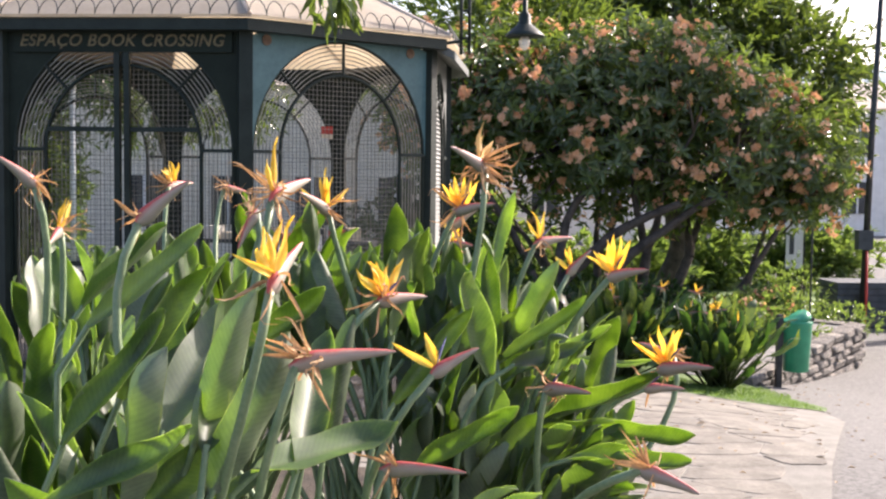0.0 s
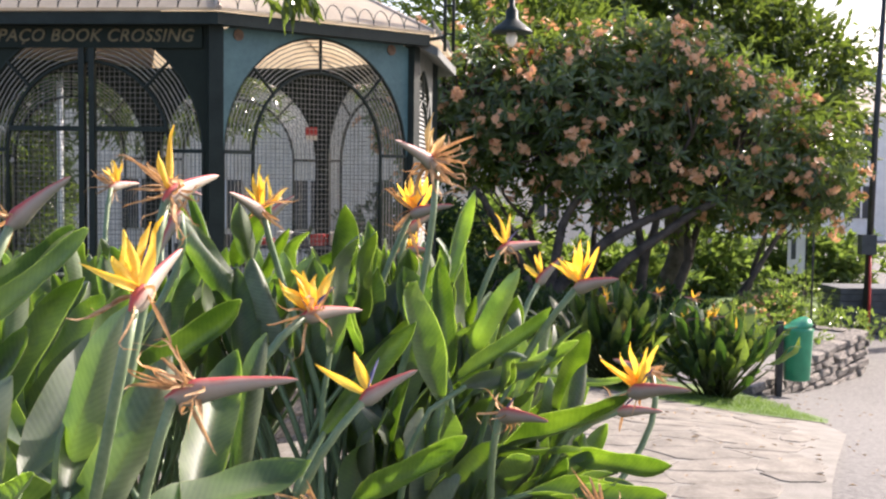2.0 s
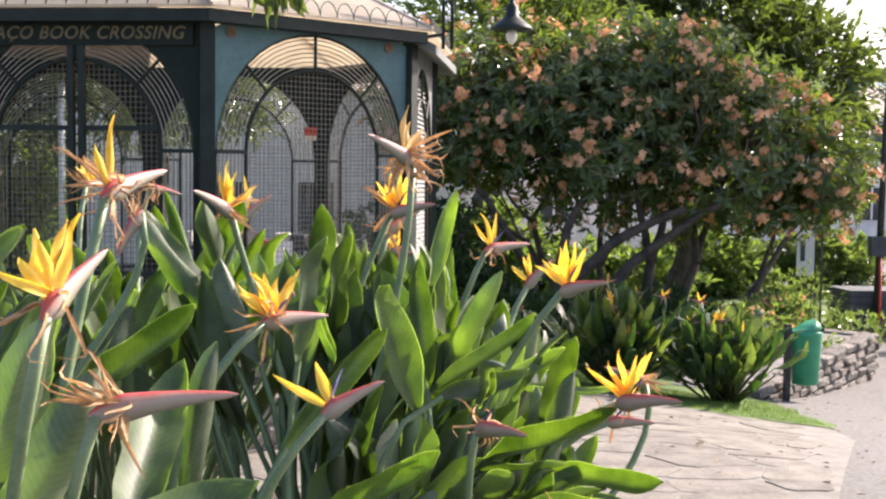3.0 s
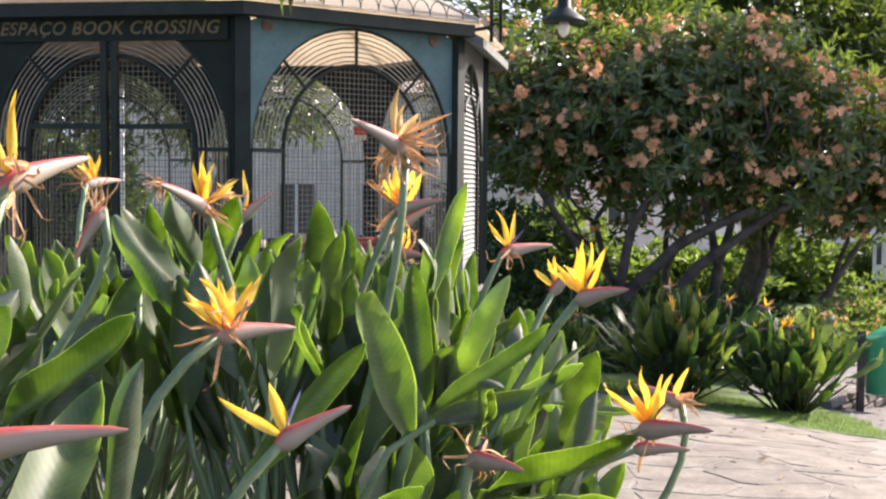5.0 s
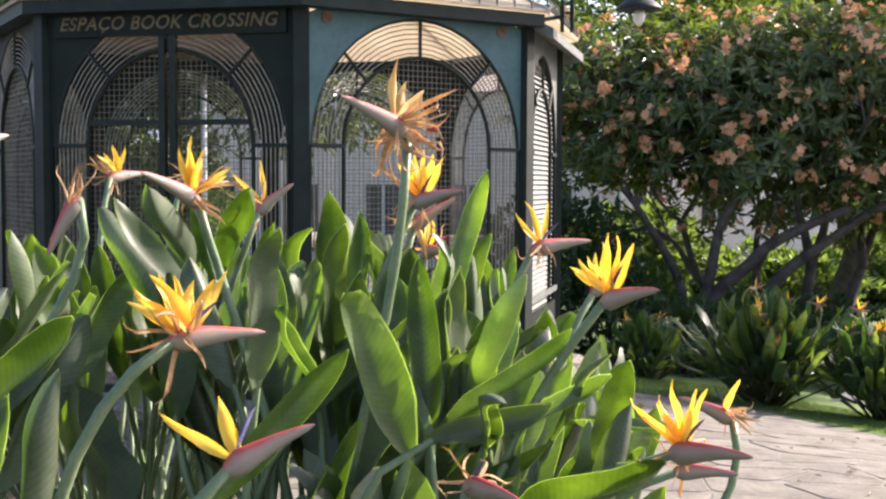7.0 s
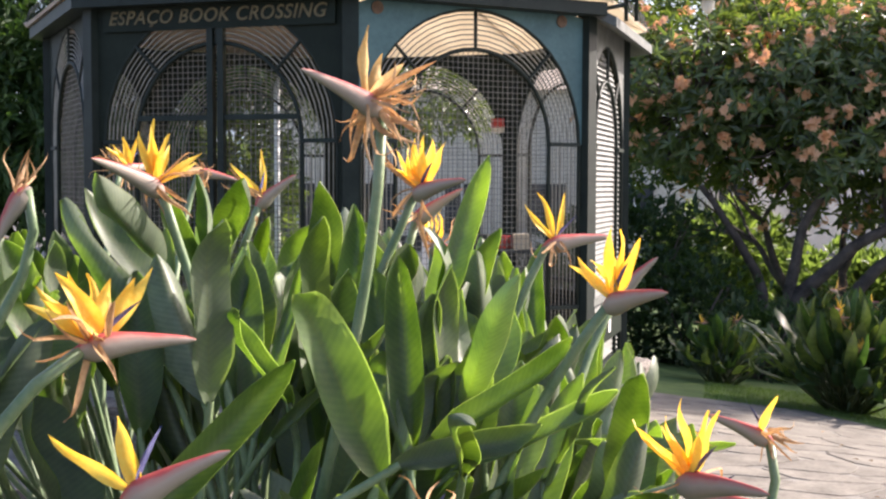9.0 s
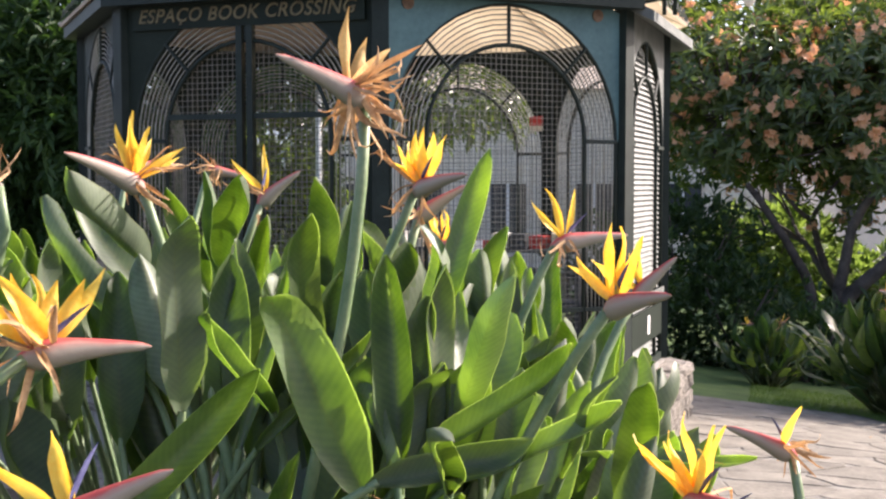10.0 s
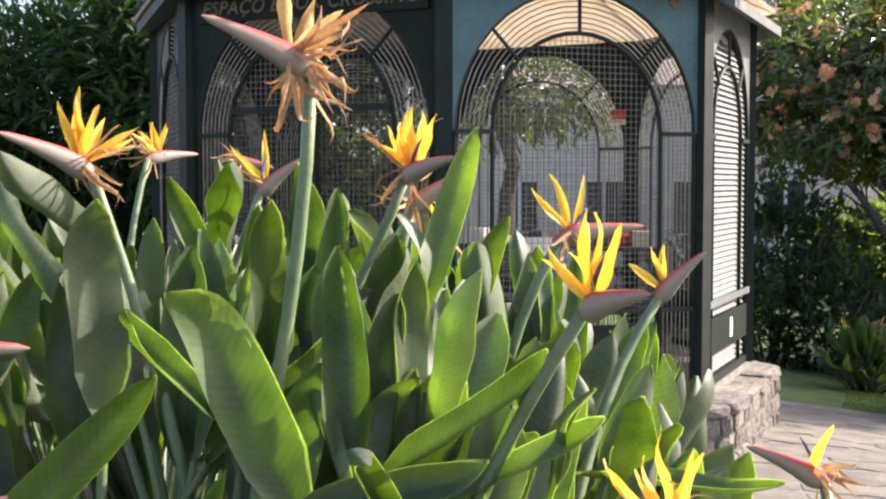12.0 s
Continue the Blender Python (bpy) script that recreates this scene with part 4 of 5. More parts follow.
leaf("edge", (0.137, 3.583, 1.187), (0.346, 3.800, 1.344), 0.067, face=-100, tilt=0.8)
leaf("back", (0.015, 3.907, 1.151), (-0.032, 3.905, 1.488), 0.046, face=-70)
leaf("middle", (-0.125, 3.428, 1.161), (0.113, 3.384, 1.399), 0.057, face=-110, tilt=0.8)
leaf("middle", (-0.175, 3.478, 1.140), (-0.103, 3.540, 1.467), 0.044, face=-80)
leaf("front", (-0.050, 3.180, 0.913), (0.061, 3.186, 1.234), 0.048, face=-60)
leaf("edge", (0.105, 3.451, 0.979), (0.379, 3.369, 1.163), 0.042, face=-90, tilt=0.9)
leaf("middle", (-0.490, 4.220, 1.332), (-0.342, 4.000, 1.545), 0.058, face=-70)
leaf("back", (-0.083, 3.727, 1.251), (-0.085, 3.819, 1.578), 0.070, face=-110)
leaf("edge", (0.281, 3.343, 1.008), (0.581, 3.123, 1.193), 0.082, face=-100, tilt=1.0)
leaf("edge", (-0.075, 2.988, 0.956), (0.193, 2.900, 1.145), 0.082, face=-110, tilt=0.9)
leaf("near", (-0.768, 2.487, 1.376), (-0.524, 2.550, 1.604), 0.072, face=-120, fold=0.5)
leaf("near", (-0.474, 2.200, 1.183), (-0.350, 2.200, 1.499), 0.076, face=70, fold=0.5)
leaf("west", (-0.942, 3.021, 1.355), (-0.754, 3.200, 1.575), 0.085, face=-110)
leaf("near", (-0.645, 2.300, 1.254), (-0.453, 2.300, 1.534), 0.070, face=-38, tilt=0.55, fold=0.22, curl=0.3)
leaf("west", (-0.964, 3.300, 1.170), (-0.919, 3.300, 1.507), 0.096, face=80)
leaf("west", (-1.008, 3.269, 1.223), (-1.150, 3.489, 1.484), 0.153, face=-60)
leaf("near", (-0.424, 2.122, 1.121), (-0.289, 2.216, 1.418), 0.111, face=110, fold=0.3)
leaf("front", (-0.361, 2.205, 1.149), (-0.089, 2.400, 1.210), 0.090, face=-80, tilt=1.2, fold=0.3)
leaf("near", (-0.709, 2.054, 1.123), (-0.423, 1.973, 1.288), 0.081, face=-90, tilt=0.9)
leaf("near", (-0.589, 2.109, 1.086), (-0.488, 2.071, 1.408), 0.105, face=60, curl=0.4)
leaf("near", (-0.731, 2.209, 1.179), (-0.546, 2.294, 1.451), 0.081, face=-110, tilt=0.6)
leaf("front", (-0.542, 2.858, 1.239), (-0.281, 2.797, 1.448), 0.090, face=-100, tilt=0.8)
leaf("near", (-0.463, 2.281, 1.199), (-0.399, 2.361, 1.523), 0.088, face=-38, tilt=0.55, fold=0.22)
leaf("front", (-0.265, 2.575, 1.075), (-0.193, 2.580, 1.407), 0.077, face=80)
leaf("edge", (0.456, 3.423, 0.978), (0.701, 3.190, 1.014), 0.082, face=-100, tilt=1.4)
leaf("edge", (0.336, 3.120, 0.961), (0.676, 3.122, 0.956), 0.105, face=-100, tilt=1.2)
leaf("west", (-1.353, 4.020, 1.026), (-1.400, 3.800, 1.357), 0.120, face=-60)

leaf("near", (-0.282, 2.260, 1.130), (-0.246, 2.551, 1.378), 0.100, face=-70, tilt=0.6, fold=0.35)
leaf("near", (-0.433, 2.134, 1.200), (-0.430, 2.362, 1.420), 0.096, face=-38, tilt=0.7, fold=0.3)
leaf("near", (-0.560, 2.300, 1.190), (-0.478, 2.533, 1.440), 0.095, face=-100, tilt=0.7, fold=0.35)
leaf("near", (-0.560, 2.160, 1.080), (-0.360, 2.234, 1.270), 0.100, face=-60, tilt=1.0, fold=0.3)


def envelope(x, y):
    """Height of the leaf canopy over the bed."""
    h = 1.61 - 0.75 * max(0.0, x - 0.12) ** 1.1 - 0.34 * max(0.0, 3.2 - y) - 0.30 * max(0.0, min(1.0, (x + 0.25) / 0.25)) * max(0.0, min(1.0, (3.55 - y) / 0.35)) - 0.05 * max(0.0, y - 4.2)
    return h


def fill_leaves(where, count, reach, seed, low=0.84, lean=1.0):
    """Further leaves that spread from the clump's crown to fill it."""
    rng = random.Random(seed)
    c = CLUMPS[where][1]
    for k in range(count):
        a, q = rng.uniform(0, 2 * math.pi), rng.random()
        out = Vector((math.cos(a), math.sin(a), 0))
        r = reach * (0.25 + 0.75 * math.sqrt(q))
        tip = c + out * r
        tip.z = envelope(tip.x, tip.y) * rng.uniform(low, 0.97) - 0.25 * (r / reach) ** 2 * rng.random()
        steep = rng.uniform(0.25, 0.75) * (r / reach) * lean
        d = (out * steep + Vector((0, 0, 1)) + rand_dir(rng) * 0.15).normalized()
        length = rng.uniform(0.28, 0.42)
        base = tip - d * length
        if (tip.x > -0.42 and tip.y < 3.12) or (-0.6 < tip.x < -0.1 and tip.y < 3.5):  # the front of the bed stays open down to the stems
            continue
        if tip.x > 0.72 or (tip - Vector((0.8, 1.93, tip.z))).length < 1.2:
            continue
        if base.z < 0.25:
            base.z = 0.25
        sunward = rng.random() < 0.42
        turn = rng.uniform(-62, -14) if sunward else math.degrees(a) + rng.choice((0, 180, 180)) + rng.uniform(-50, 50)
        leaf(where, base, tip, rng.uniform(0.080, 0.125), turn, rng.uniform(0.3, 0.8) if sunward else rng.uniform(0.1, 0.9), rng.uniform(-0.05, 0.06), rng.uniform(0.15, 0.4) if sunward else rng.uniform(0.35, 0.8), rng.choice((0, 0.1, 0.2, 0.35)), seed * 1000 + k)


fill_leaves("middle", 90, 0.52, 4)
fill_leaves("edge", 84, 0.46, 5, 0.70)
fill_leaves("near", 62, 0.46, 6, 0.80, 2.0)
fill_leaves("west", 110, 0.75, 7, 0.80, 1.8)
fill_leaves("back", 90, 0.48, 8)
fill_leaves("rear", 80, 0.70, 9)


def skirt(where, count, seed, a0, a1, r0, r1, z0, z1):
    """Low leaves that arch outwards over the bed's edge."""
    rng = random.Random(seed)
    c = CLUMPS[where][1]
    for k in range(count):
        a = radians(rng.uniform(a0, a1))
        out = Vector((math.cos(a), math.sin(a), 0))
        tip = c + out * rng.uniform(r0, r1)
        tip.z = rng.uniform(z0, z1)
        base = tip - (out * rng.uniform(0.6, 1.2) + Vector((0, 0, rng.uniform(0.1, 0.8)))).normalized() * rng.uniform(0.28, 0.38)
        leaf(where, base, tip, rng.uniform(0.07, 0.11), math.degrees(a) + 180 + rng.uniform(-60, 60), rng.uniform(0.8, 2.0), rng.uniform(-0.06, 0.02), rng.uniform(0.15, 0.4), 0.0, seed * 1000 + k)


skirt("edge", 30, 15, -75, 25, 0.22, 0.44, 0.50, 1.12)
skirt("near", 14, 16, -100, 70, 0.18, 0.45, 0.80, 1.16)
skirt("front", 12, 17, -130, 10, 0.18, 0.38, 0.75, 1.02)


# ---- stone plinth under the kiosk ----
plinth = tagged(new("stone_plinth", Shape().prism(ring_out(0.19), -0.35, 0.29).mesh("stone_plinth", MORTAR)), "low plinth of rough basalt rubble with flat cap stones", "plinth")
plinth.matrix_basis = KIOSK


def pebble(rng, w, d, h):
    """A rough block with knocked-off corners."""
    bm = bmesh.new()
    bmesh.ops.create_cube(bm, size=1.0)
    bmesh.ops.bevel(bm, geom=bm.edges[:], offset=0.13, segments=1, affect="EDGES")
    for v in bm.verts:
        v.co = Vector((v.co.x * w * rng.uniform(0.86, 1.08), v.co.y * d * rng.uniform(0.86, 1.08), v.co.z * h * rng.uniform(0.86, 1.08)))
    me = bpy.data.meshes.new("stone")
    bm.to_mesh(me)
    bm.free()
    return me


prng = random.Random(5)
BLOCKS = []
for k in range(8):
    me = pebble(prng, 1.0, 1.0, 1.0)
    me.materials.append(RUBBLE)
    BLOCKS.append(me)
for i in range(8):
    o = ring_out(0.19)
    a, b = Vector(o[i]), Vector(o[(i + 1) % 8])
    d = b - a
    ang, x = math.degrees(math.atan2(d.y, d.x)), 0.0
    nrm = Vector((d.y, -d.x)).normalized()
    while x < d.length - 0.05:
        w = min(prng.uniform(0.22, 0.42), d.length - x)
        if d.length - x - w < 0.1:
            w = d.length - x
        c = a + d.normalized() * (x + w / 2) - nrm * 0.10
        cap = part("cap_stone", prng.choice(BLOCKS), RUBBLE, plinth)
        cap.matrix_basis = pose(c.x, c.y, 0.315 + prng.uniform(-0.008, 0.008), prng.uniform(-1, 1), prng.uniform(-1, 1), ang) @ Matrix.Diagonal((w * 1.02, 0.30, 0.075, 1))
        x += w
    if i in (0, 1, 2, 3):
        z = -0.06
        while z < 0.27:
            h, x = prng.uniform(0.09, 0.13), prng.uniform(-0.1, 0)
            while x < d.length - 0.04:
                w = prng.uniform(0.10, 0.24)
                w = min(w, d.length - x)
                if x + w / 2 > 0.04:
                    c = a + d.normalized() * (x + w / 2) - nrm * 0.02
                    st = part("stone", prng.choice(BLOCKS), RUBBLE, plinth)
                    st.matrix_basis = pose(c.x, c.y, z + h / 2, prng.uniform(-4, 4), prng.uniform(-5, 5), ang + prng.uniform(-4, 4)) @ Matrix.Diagonal((w * 0.97, 0.10, min(h, 0.29 - z) * 0.95, 1))
                x += w
            z += h

# ---- lamp on its bracket at the kiosk's corner ----
lampx = thing("wall_lamp", "dark iron bell-shaped lamp on a bracket at the kiosk corner", "lamp")
cx, cy = -0.105, 8.70
br = Shape()
br.tube([(cx, cy, 2.66), (cx + 0.22, cy + 0.02, 2.70)], 0.014, 6)
br.tube([(cx + 0.22, cy + 0.02, 2.60), (cx + 0.22, cy + 0.02, 3.30)], 0.013, 6)
br.tube([(cx + 0.28, cy + 0.03, 2.60), (cx + 0.28, cy + 0.03, 3.30)], 0.013, 6)
for z in (2.72, 2.92, 3.12, 3.28):
    br.tube([(cx + 0.22, cy + 0.02, z), (cx + 0.28, cy + 0.03, z)], 0.009, 6)
arc = [(cx + 0.28 + 0.21 * (1 - math.cos(a)) , cy + 0.03 + 0.1 * (1 - math.cos(a)), 3.16 + 0.14 * math.sin(a)) for a in [math.pi * k / 10 for k in range(11)]]
br.tube(arc, 0.010, 6)
part("bracket", br, IRON, lampx, smooth=True)
lx, ly, lz = arc[-1]
prof = [(0.018, 3.18), (0.020, 2.95), (0.045, 2.92), (0.048, 2.86), (0.062, 2.845), (0.125, 2.795), (0.150, 2.77), (0.150, 2.76)]
sh = Shape().tube([(lx, ly, z) for r, z in prof], [r for r, z in prof], 16)
part("shade", sh, IRON, lampx, smooth=True)
part("bulb", Shape().tube([(lx, ly, z) for z in (2.76, 2.73, 2.69, 2.66)], [0.03, 0.042, 0.036, 0.012], 10), BULB, lampx, smooth=True)

# ---- inside the kiosk ----
shelf = thing("book_shelf", "low dark shelf with a few white papers and boxes", "shelf", at=KIOSK @ pose(0.35, 2.9, FLOOR))
part("board", Shape().box((-0.7, -0.16, 0.70), (0.9, 0.16, 0.73)), SLATE, shelf)
part("board", Shape().box((-0.7, -0.16, 0.30), (0.9, 0.16, 0.33)), SLATE, shelf)
for x in (-0.68, 0.88):
    part("upright", Shape().box((x - 0.015, -0.16, 0.0), (x + 0.015, 0.16, 0.70)), SLATE, shelf)
brng = random.Random(8)
for k in range(9):
    x, h = -0.55 + 0.16 * k + brng.uniform(-0.03, 0.03), brng.uniform(0.10, 0.24)
    bk = tagged(new("book", Shape().box((-0.06, -0.09, 0), (0.06, 0.09, h * 0.5)).mesh("book", brng.choice((PAPER, PAPER, RED, SLATE, CREAM)))), "small stack of pale and worn paperbacks on the shelf", "book", "books on the shelf")
    bk.matrix_basis = KIOSK @ pose(0.35 + x, 2.9, FLOOR + 0.73, 0, 0, brng.uniform(-20, 20))
nt = tagged(new("notice", Shape().box((-0.055, -0.004, -0.055), (0.055, 0.004, 0.02)).mesh("notice", RED)), "small red and white notice fixed to the wire", "sign")
nt.matrix_basis = KIOSK @ pose(0.70, 3.50, 2.14, 0, 0, 0)
part("notice_strip", Shape().box((-0.055, -0.004, -0.10), (0.055, 0.004, -0.057)), PAPER, nt, "white lower half")
pn = tagged(new("paper_notice", Shape().box((-0.09, -0.004, -0.27), (0.09, 0.004, 0.27)).mesh("paper_notice", PAPER)), "tall white paper notices inside the mesh", "sign")
m1, w1 = side_frame(1)
pn.matrix_basis = KIOSK @ m1 @ pose(-0.22, 0.06, 1.02)

# ---- litter bin ----
bx, by = 3.85, 12.86
bz = ground_z(bx, by)
binn = thing("litter_bin", "green plastic litter bin hung on a dark post", "bin", at=pose(bx, by, bz, 0, 0, 8))
part("post", Shape().box((-0.17, -0.03, -0.1), (-0.11, 0.03, 0.80)), DARKMETAL, binn)
prof = [(0.128, 0.17), (0.138, 0.18), (0.160, 0.68), (0.168, 0.70), (0.168, 0.73), (0.160, 0.735)]
part("body", Shape().tube([(0.06, 0, z) for r, z in prof], [r for r, z in prof], 18), GREENBIN, binn, smooth=True)
part("hood", Shape().tube([(0.06, 0, 0.735), (0.055, 0, 0.770), (0.045, 0, 0.785)], [0.160, 0.150, 0.125], 18), GREENBIN, binn, smooth=True)
part("opening", Shape().box((0.12, -0.10, 0.738), (0.214, 0.10, 0.772)), DARKMETAL, binn, "dark slot")
part("rod", Shape().tube([(0.215, 0.02, 0.60), (0.215, 0.02, 1.75)], 0.011, 6), DARKMETAL, binn)

# ---- low stone wall ----
WALL_A, WALL_B = Vector((3.27, 12.60)), Vector((5.46, 15.40))
WALL_DIR = (WALL_B - WALL_A).normalized()
WALL_LONG, WALL_TURN = (WALL_B - WALL_A).length, math.degrees(math.atan2(WALL_DIR.y, WALL_DIR.x))


def wall_top(x):
    return -0.44 + 0.285 * min(1.0, max(0.0, x / WALL_LONG)) ** 0.8


def wall_body():
    """Earth and mortar behind the stones, its top rising along the wall."""
    s, n = Shape(), 8
    back = Vector((-WALL_DIR.y, WALL_DIR.x))
    for k in range(n + 1):
        x = WALL_LONG * k / n
        p = WALL_A + WALL_DIR * x
        for d in (0.05, 0.9):
            q = p + back * d
            s.v += [(q.x, q.y, -1.0), (q.x, q.y, wall_top(x) - 0.03)]
    for k in range(n):
        i, j = 4 * k, 4 * k + 4
        s.face((i, j, j + 1, i + 1))
        s.face((i + 1, j + 1, j + 3, i + 3))
        s.face((i + 3, j + 3, j + 2, i + 2))
    s.face((0, 1, 3, 2))
    s.face((4 * n, 4 * n + 2, 4 * n + 3, 4 * n + 1))
    return s


wall = tagged(new("stone_wall", wall_body().mesh("stone_wall", MORTAR)), "low dry-stone retaining wall of long grey blocks in courses", "wall", kind="structure")
wrng = random.Random(12)
for course in range(6):
    x = wrng.uniform(0, 0.1)
    while x < WALL_LONG - 0.03:
        w = min(wrng.uniform(0.20, 0.46), WALL_LONG - x + 0.02)
        p = WALL_A + WALL_DIR * (x + w / 2)
        z = wall_top(x + w / 2) - 0.112 * (course + 0.5)
        if z > ground_z(p.x, p.y) - 0.05:
            st = part("stone", wrng.choice(BLOCKS), RUBBLE, wall)
            st.matrix_basis = pose(p.x, p.y, z, wrng.uniform(-4, 4), wrng.uniform(-3, 3) - 4.5, WALL_TURN + wrng.uniform(-3, 3)) @ Matrix.Diagonal((w * 0.97, 0.25 + wrng.uniform(-0.02, 0.03), 0.098, 1))
        x += w
    # the end that turns back from the path
    for k in range(3):
        p = WALL_B + Vector((-WALL_DIR.y, WALL_DIR.x)) * (0.26 + 0.24 * k) - WALL_DIR * 0.08
        st = part("stone", wrng.choice(BLOCKS), RUBBLE, wall)
        st.matrix_basis = pose(p.x, p.y, wall_top(WALL_LONG) - 0.112 * (course + 0.5), 0, 0, WALL_TURN + 90 + wrng.uniform(-3, 3)) @ Matrix.Diagonal((0.235, 0.24, 0.098, 1))

# ---- pole, planter, banner ----
pz = -0.75
pole = thing("lamp_pole", "tall dark slender pole with a grey box and red sleeve", "pole", at=pose(6.93, 19.3, pz))
part("shaft", Shape().tube([(0, 0, 0), (0.06, 0, 3.2), (0.17, 0, 6.5)], [0.06, 0.05, 0.04], 10), DARKMETAL, pole, smooth=True)
part("box", Shape().box((-0.13, -0.10, 1.32), (0.11, 0.10, 1.64)), SLATE, pole)
part("sleeve", Shape().tube([(0.03, -0.07, 0.1), (0.03, -0.075, 0.7), (0.02, -0.07, 1.3)], 0.022, 8), RED, pole, "red plastic conduit", smooth=True)
planter = thing("planter_box", "large dark grey slatted container", "planter", at=pose(7.35, 19.9, pz, 0, 0, 5))
for k in range(7):
    part("slat", Shape().box((-0.85, -0.45, 0.02 + 0.107 * k), (1.6, 0.45, 0.02 + 0.107 * k + 0.096)), SLATE, planter)
part("base", Shape().box((-0.8, -0.42, 0.0), (1.55, 0.42, 0.75)), DARKMETAL, planter)
banner = thing("banner", "white advertising banner with faded colour bars on a thin pole", "banner", at=pose(6.15, 20.5, pz))
part("pole", Shape().tube([(0.16, 0, 0), (0.16, 0, 2.2)], 0.014, 6), DARKMETAL, banner)
part("cloth", Shape().box((-0.16, -0.004, 0.9), (0.14, 0.004, 2.1)), WHITE, banner)
part("bar", Shape().box((-0.10, -0.009, 1.70), (0.08, -0.006, 1.86)), RED, banner)
part("bar", Shape().box((-0.10, -0.009, 1.15), (-0.02, -0.006, 1.50)), SLATE, banner)

post = thing("white_post", "slim white-painted post on the lawn behind the kiosk", "post", at=pose(-5.69, 18.09, -0.1))
part("shaft", Shape().tube([(0, 0, 0), (0, 0, 3.38)], 0.048, 10), WHITE, post, smooth=True)
part("cap", Shape().tube([(0, 0, 3.38), (0, 0, 3.42), (0, 0, 3.46)], [0.058, 0.058, 0.02], 10), WHITE, post, smooth=True)

# ---- hanging twig overhead, and the tree it grows on ----
trng = random.Random(31)
over = thing("overhanging_tree", "tree with a long leafy branch that hangs over the path", "tree")
s = Shape()
s.tube([(-4.6, 3.2, -0.05), (-4.5, 3.3, 1.6), (-4.2, 3.5, 3.2)], [0.20, 0.16, 0.12], 9)
bough = bezier(Vector((-4.2, 3.5, 3.2)), Vector((-3.4, 3.9, 4.2)), Vector((-1.4, 4.8, 4.2)), Vector((-0.47, 4.98, 2.55)), 16)
s.tube(bough, [0.09 - 0.0052 * k for k in range(17)], 7)
part("trunk", s, BARK, over, smooth=True)
c = Shape()
for k in range(60):
    p = Vector((-0.46, 4.98, 2.60)) + Vector((trng.gauss(0, 0.045), trng.gauss(0, 0.05), trng.uniform(-0.22, 0.15)))
    leaf_card(c, p, Vector((trng.gauss(0, 0.5), trng.gauss(0, 0.5), -1)), Vector((trng.gauss(0, 1), -1, 0.4)), trng.uniform(0.11, 0.17), 0.042)
part("foliage", c, BUSHLEAF, over, "drooping light green leaves")


# ---- smaller bird-of-paradise clumps and shrubs beyond the lawn ----
FAR_LEAVES = []
for k in range(9):
    s = Shape()
    blade(s, (0, 0, 0.54 + 0.03 * (k % 3)), (0, 0, 1.0), 0.105 + 0.02 * (k % 2), (0, -1, 0.1), (-0.09, 0.02, 0.08)[k % 3], 0.15 + 0.11 * (k % 4), 40 + k, 8, 4, curl=0.25 * (k % 3 - 1))
    s.tube([(0, 0, 0), (0, 0, 0.57)], [0.012, 0.007], 4, 1)
    FAR_LEAVES.append(s.mesh("leaf", [(BUSHLEAF, DARKLEAF)[k % 2], DARKLEAF], True))


def far_clump(x, y, h, r, count, blooms, seed, label):
    rng = random.Random(seed)
    z = ground_z(x, y)
    CLUMPS["far"] = (thing("bird_of_paradise_plant", label, "plant", "bird-of-paradise bed", at=pose(x, y, z)), Vector((x, y, z)))
    plant = CLUMPS["far"][0]
    for k in range(count):
        a, q = rng.uniform(0, 360), rng.random()
        ob = part("leaf", rng.choice(FAR_LEAVES), LEAF, plant)
        ob.matrix_basis = pose(0.12 * math.cos(a) * q, 0.12 * math.sin(a) * q, -0.02, 0, 0, a) @ pose(0, 0, 0, 4 + 50 * q ** 1.15 + rng.uniform(-6, 9), rng.uniform(-9, 9), rng.uniform(-110, 110)) @ Matrix.Diagonal((rng.uniform(0.8, 1.15),) * 2 + (h * rng.uniform(0.48, 1.05) * (1.0 + 0.15 * q), 1))
    for k in range(blooms):
        a = rng.uniform(180, 360)
        o = Vector((x + r * rng.uniform(0.1, 0.8) * math.cos(radians(a)), y + r * rng.uniform(0.1, 0.9) * math.sin(radians(a)), z + h * rng.uniform(0.55, 1.05)))
        t = rng.uniform(0, 6.28)
        flower("far", o, o + Vector((0.13 * math.cos(t), 0.13 * math.sin(t), 0.03)), rng.choice((1, 2, 4)), rng.choice((4, 6, 8)), False, 1.0)


far_clump(1.78, 11.80, 1.04, 0.6, 230, 8, 61, "dense dark green bird-of-paradise clump on the lawn")
far_clump(2.74, 11.55, 0.90, 0.42, 190, 7, 62, "small bird-of-paradise clump at the lawn's edge")
far_clump(0.75, 13.3, 0.70, 0.6, 90, 2, 63, "shaded bird-of-paradise clump beside the kiosk")


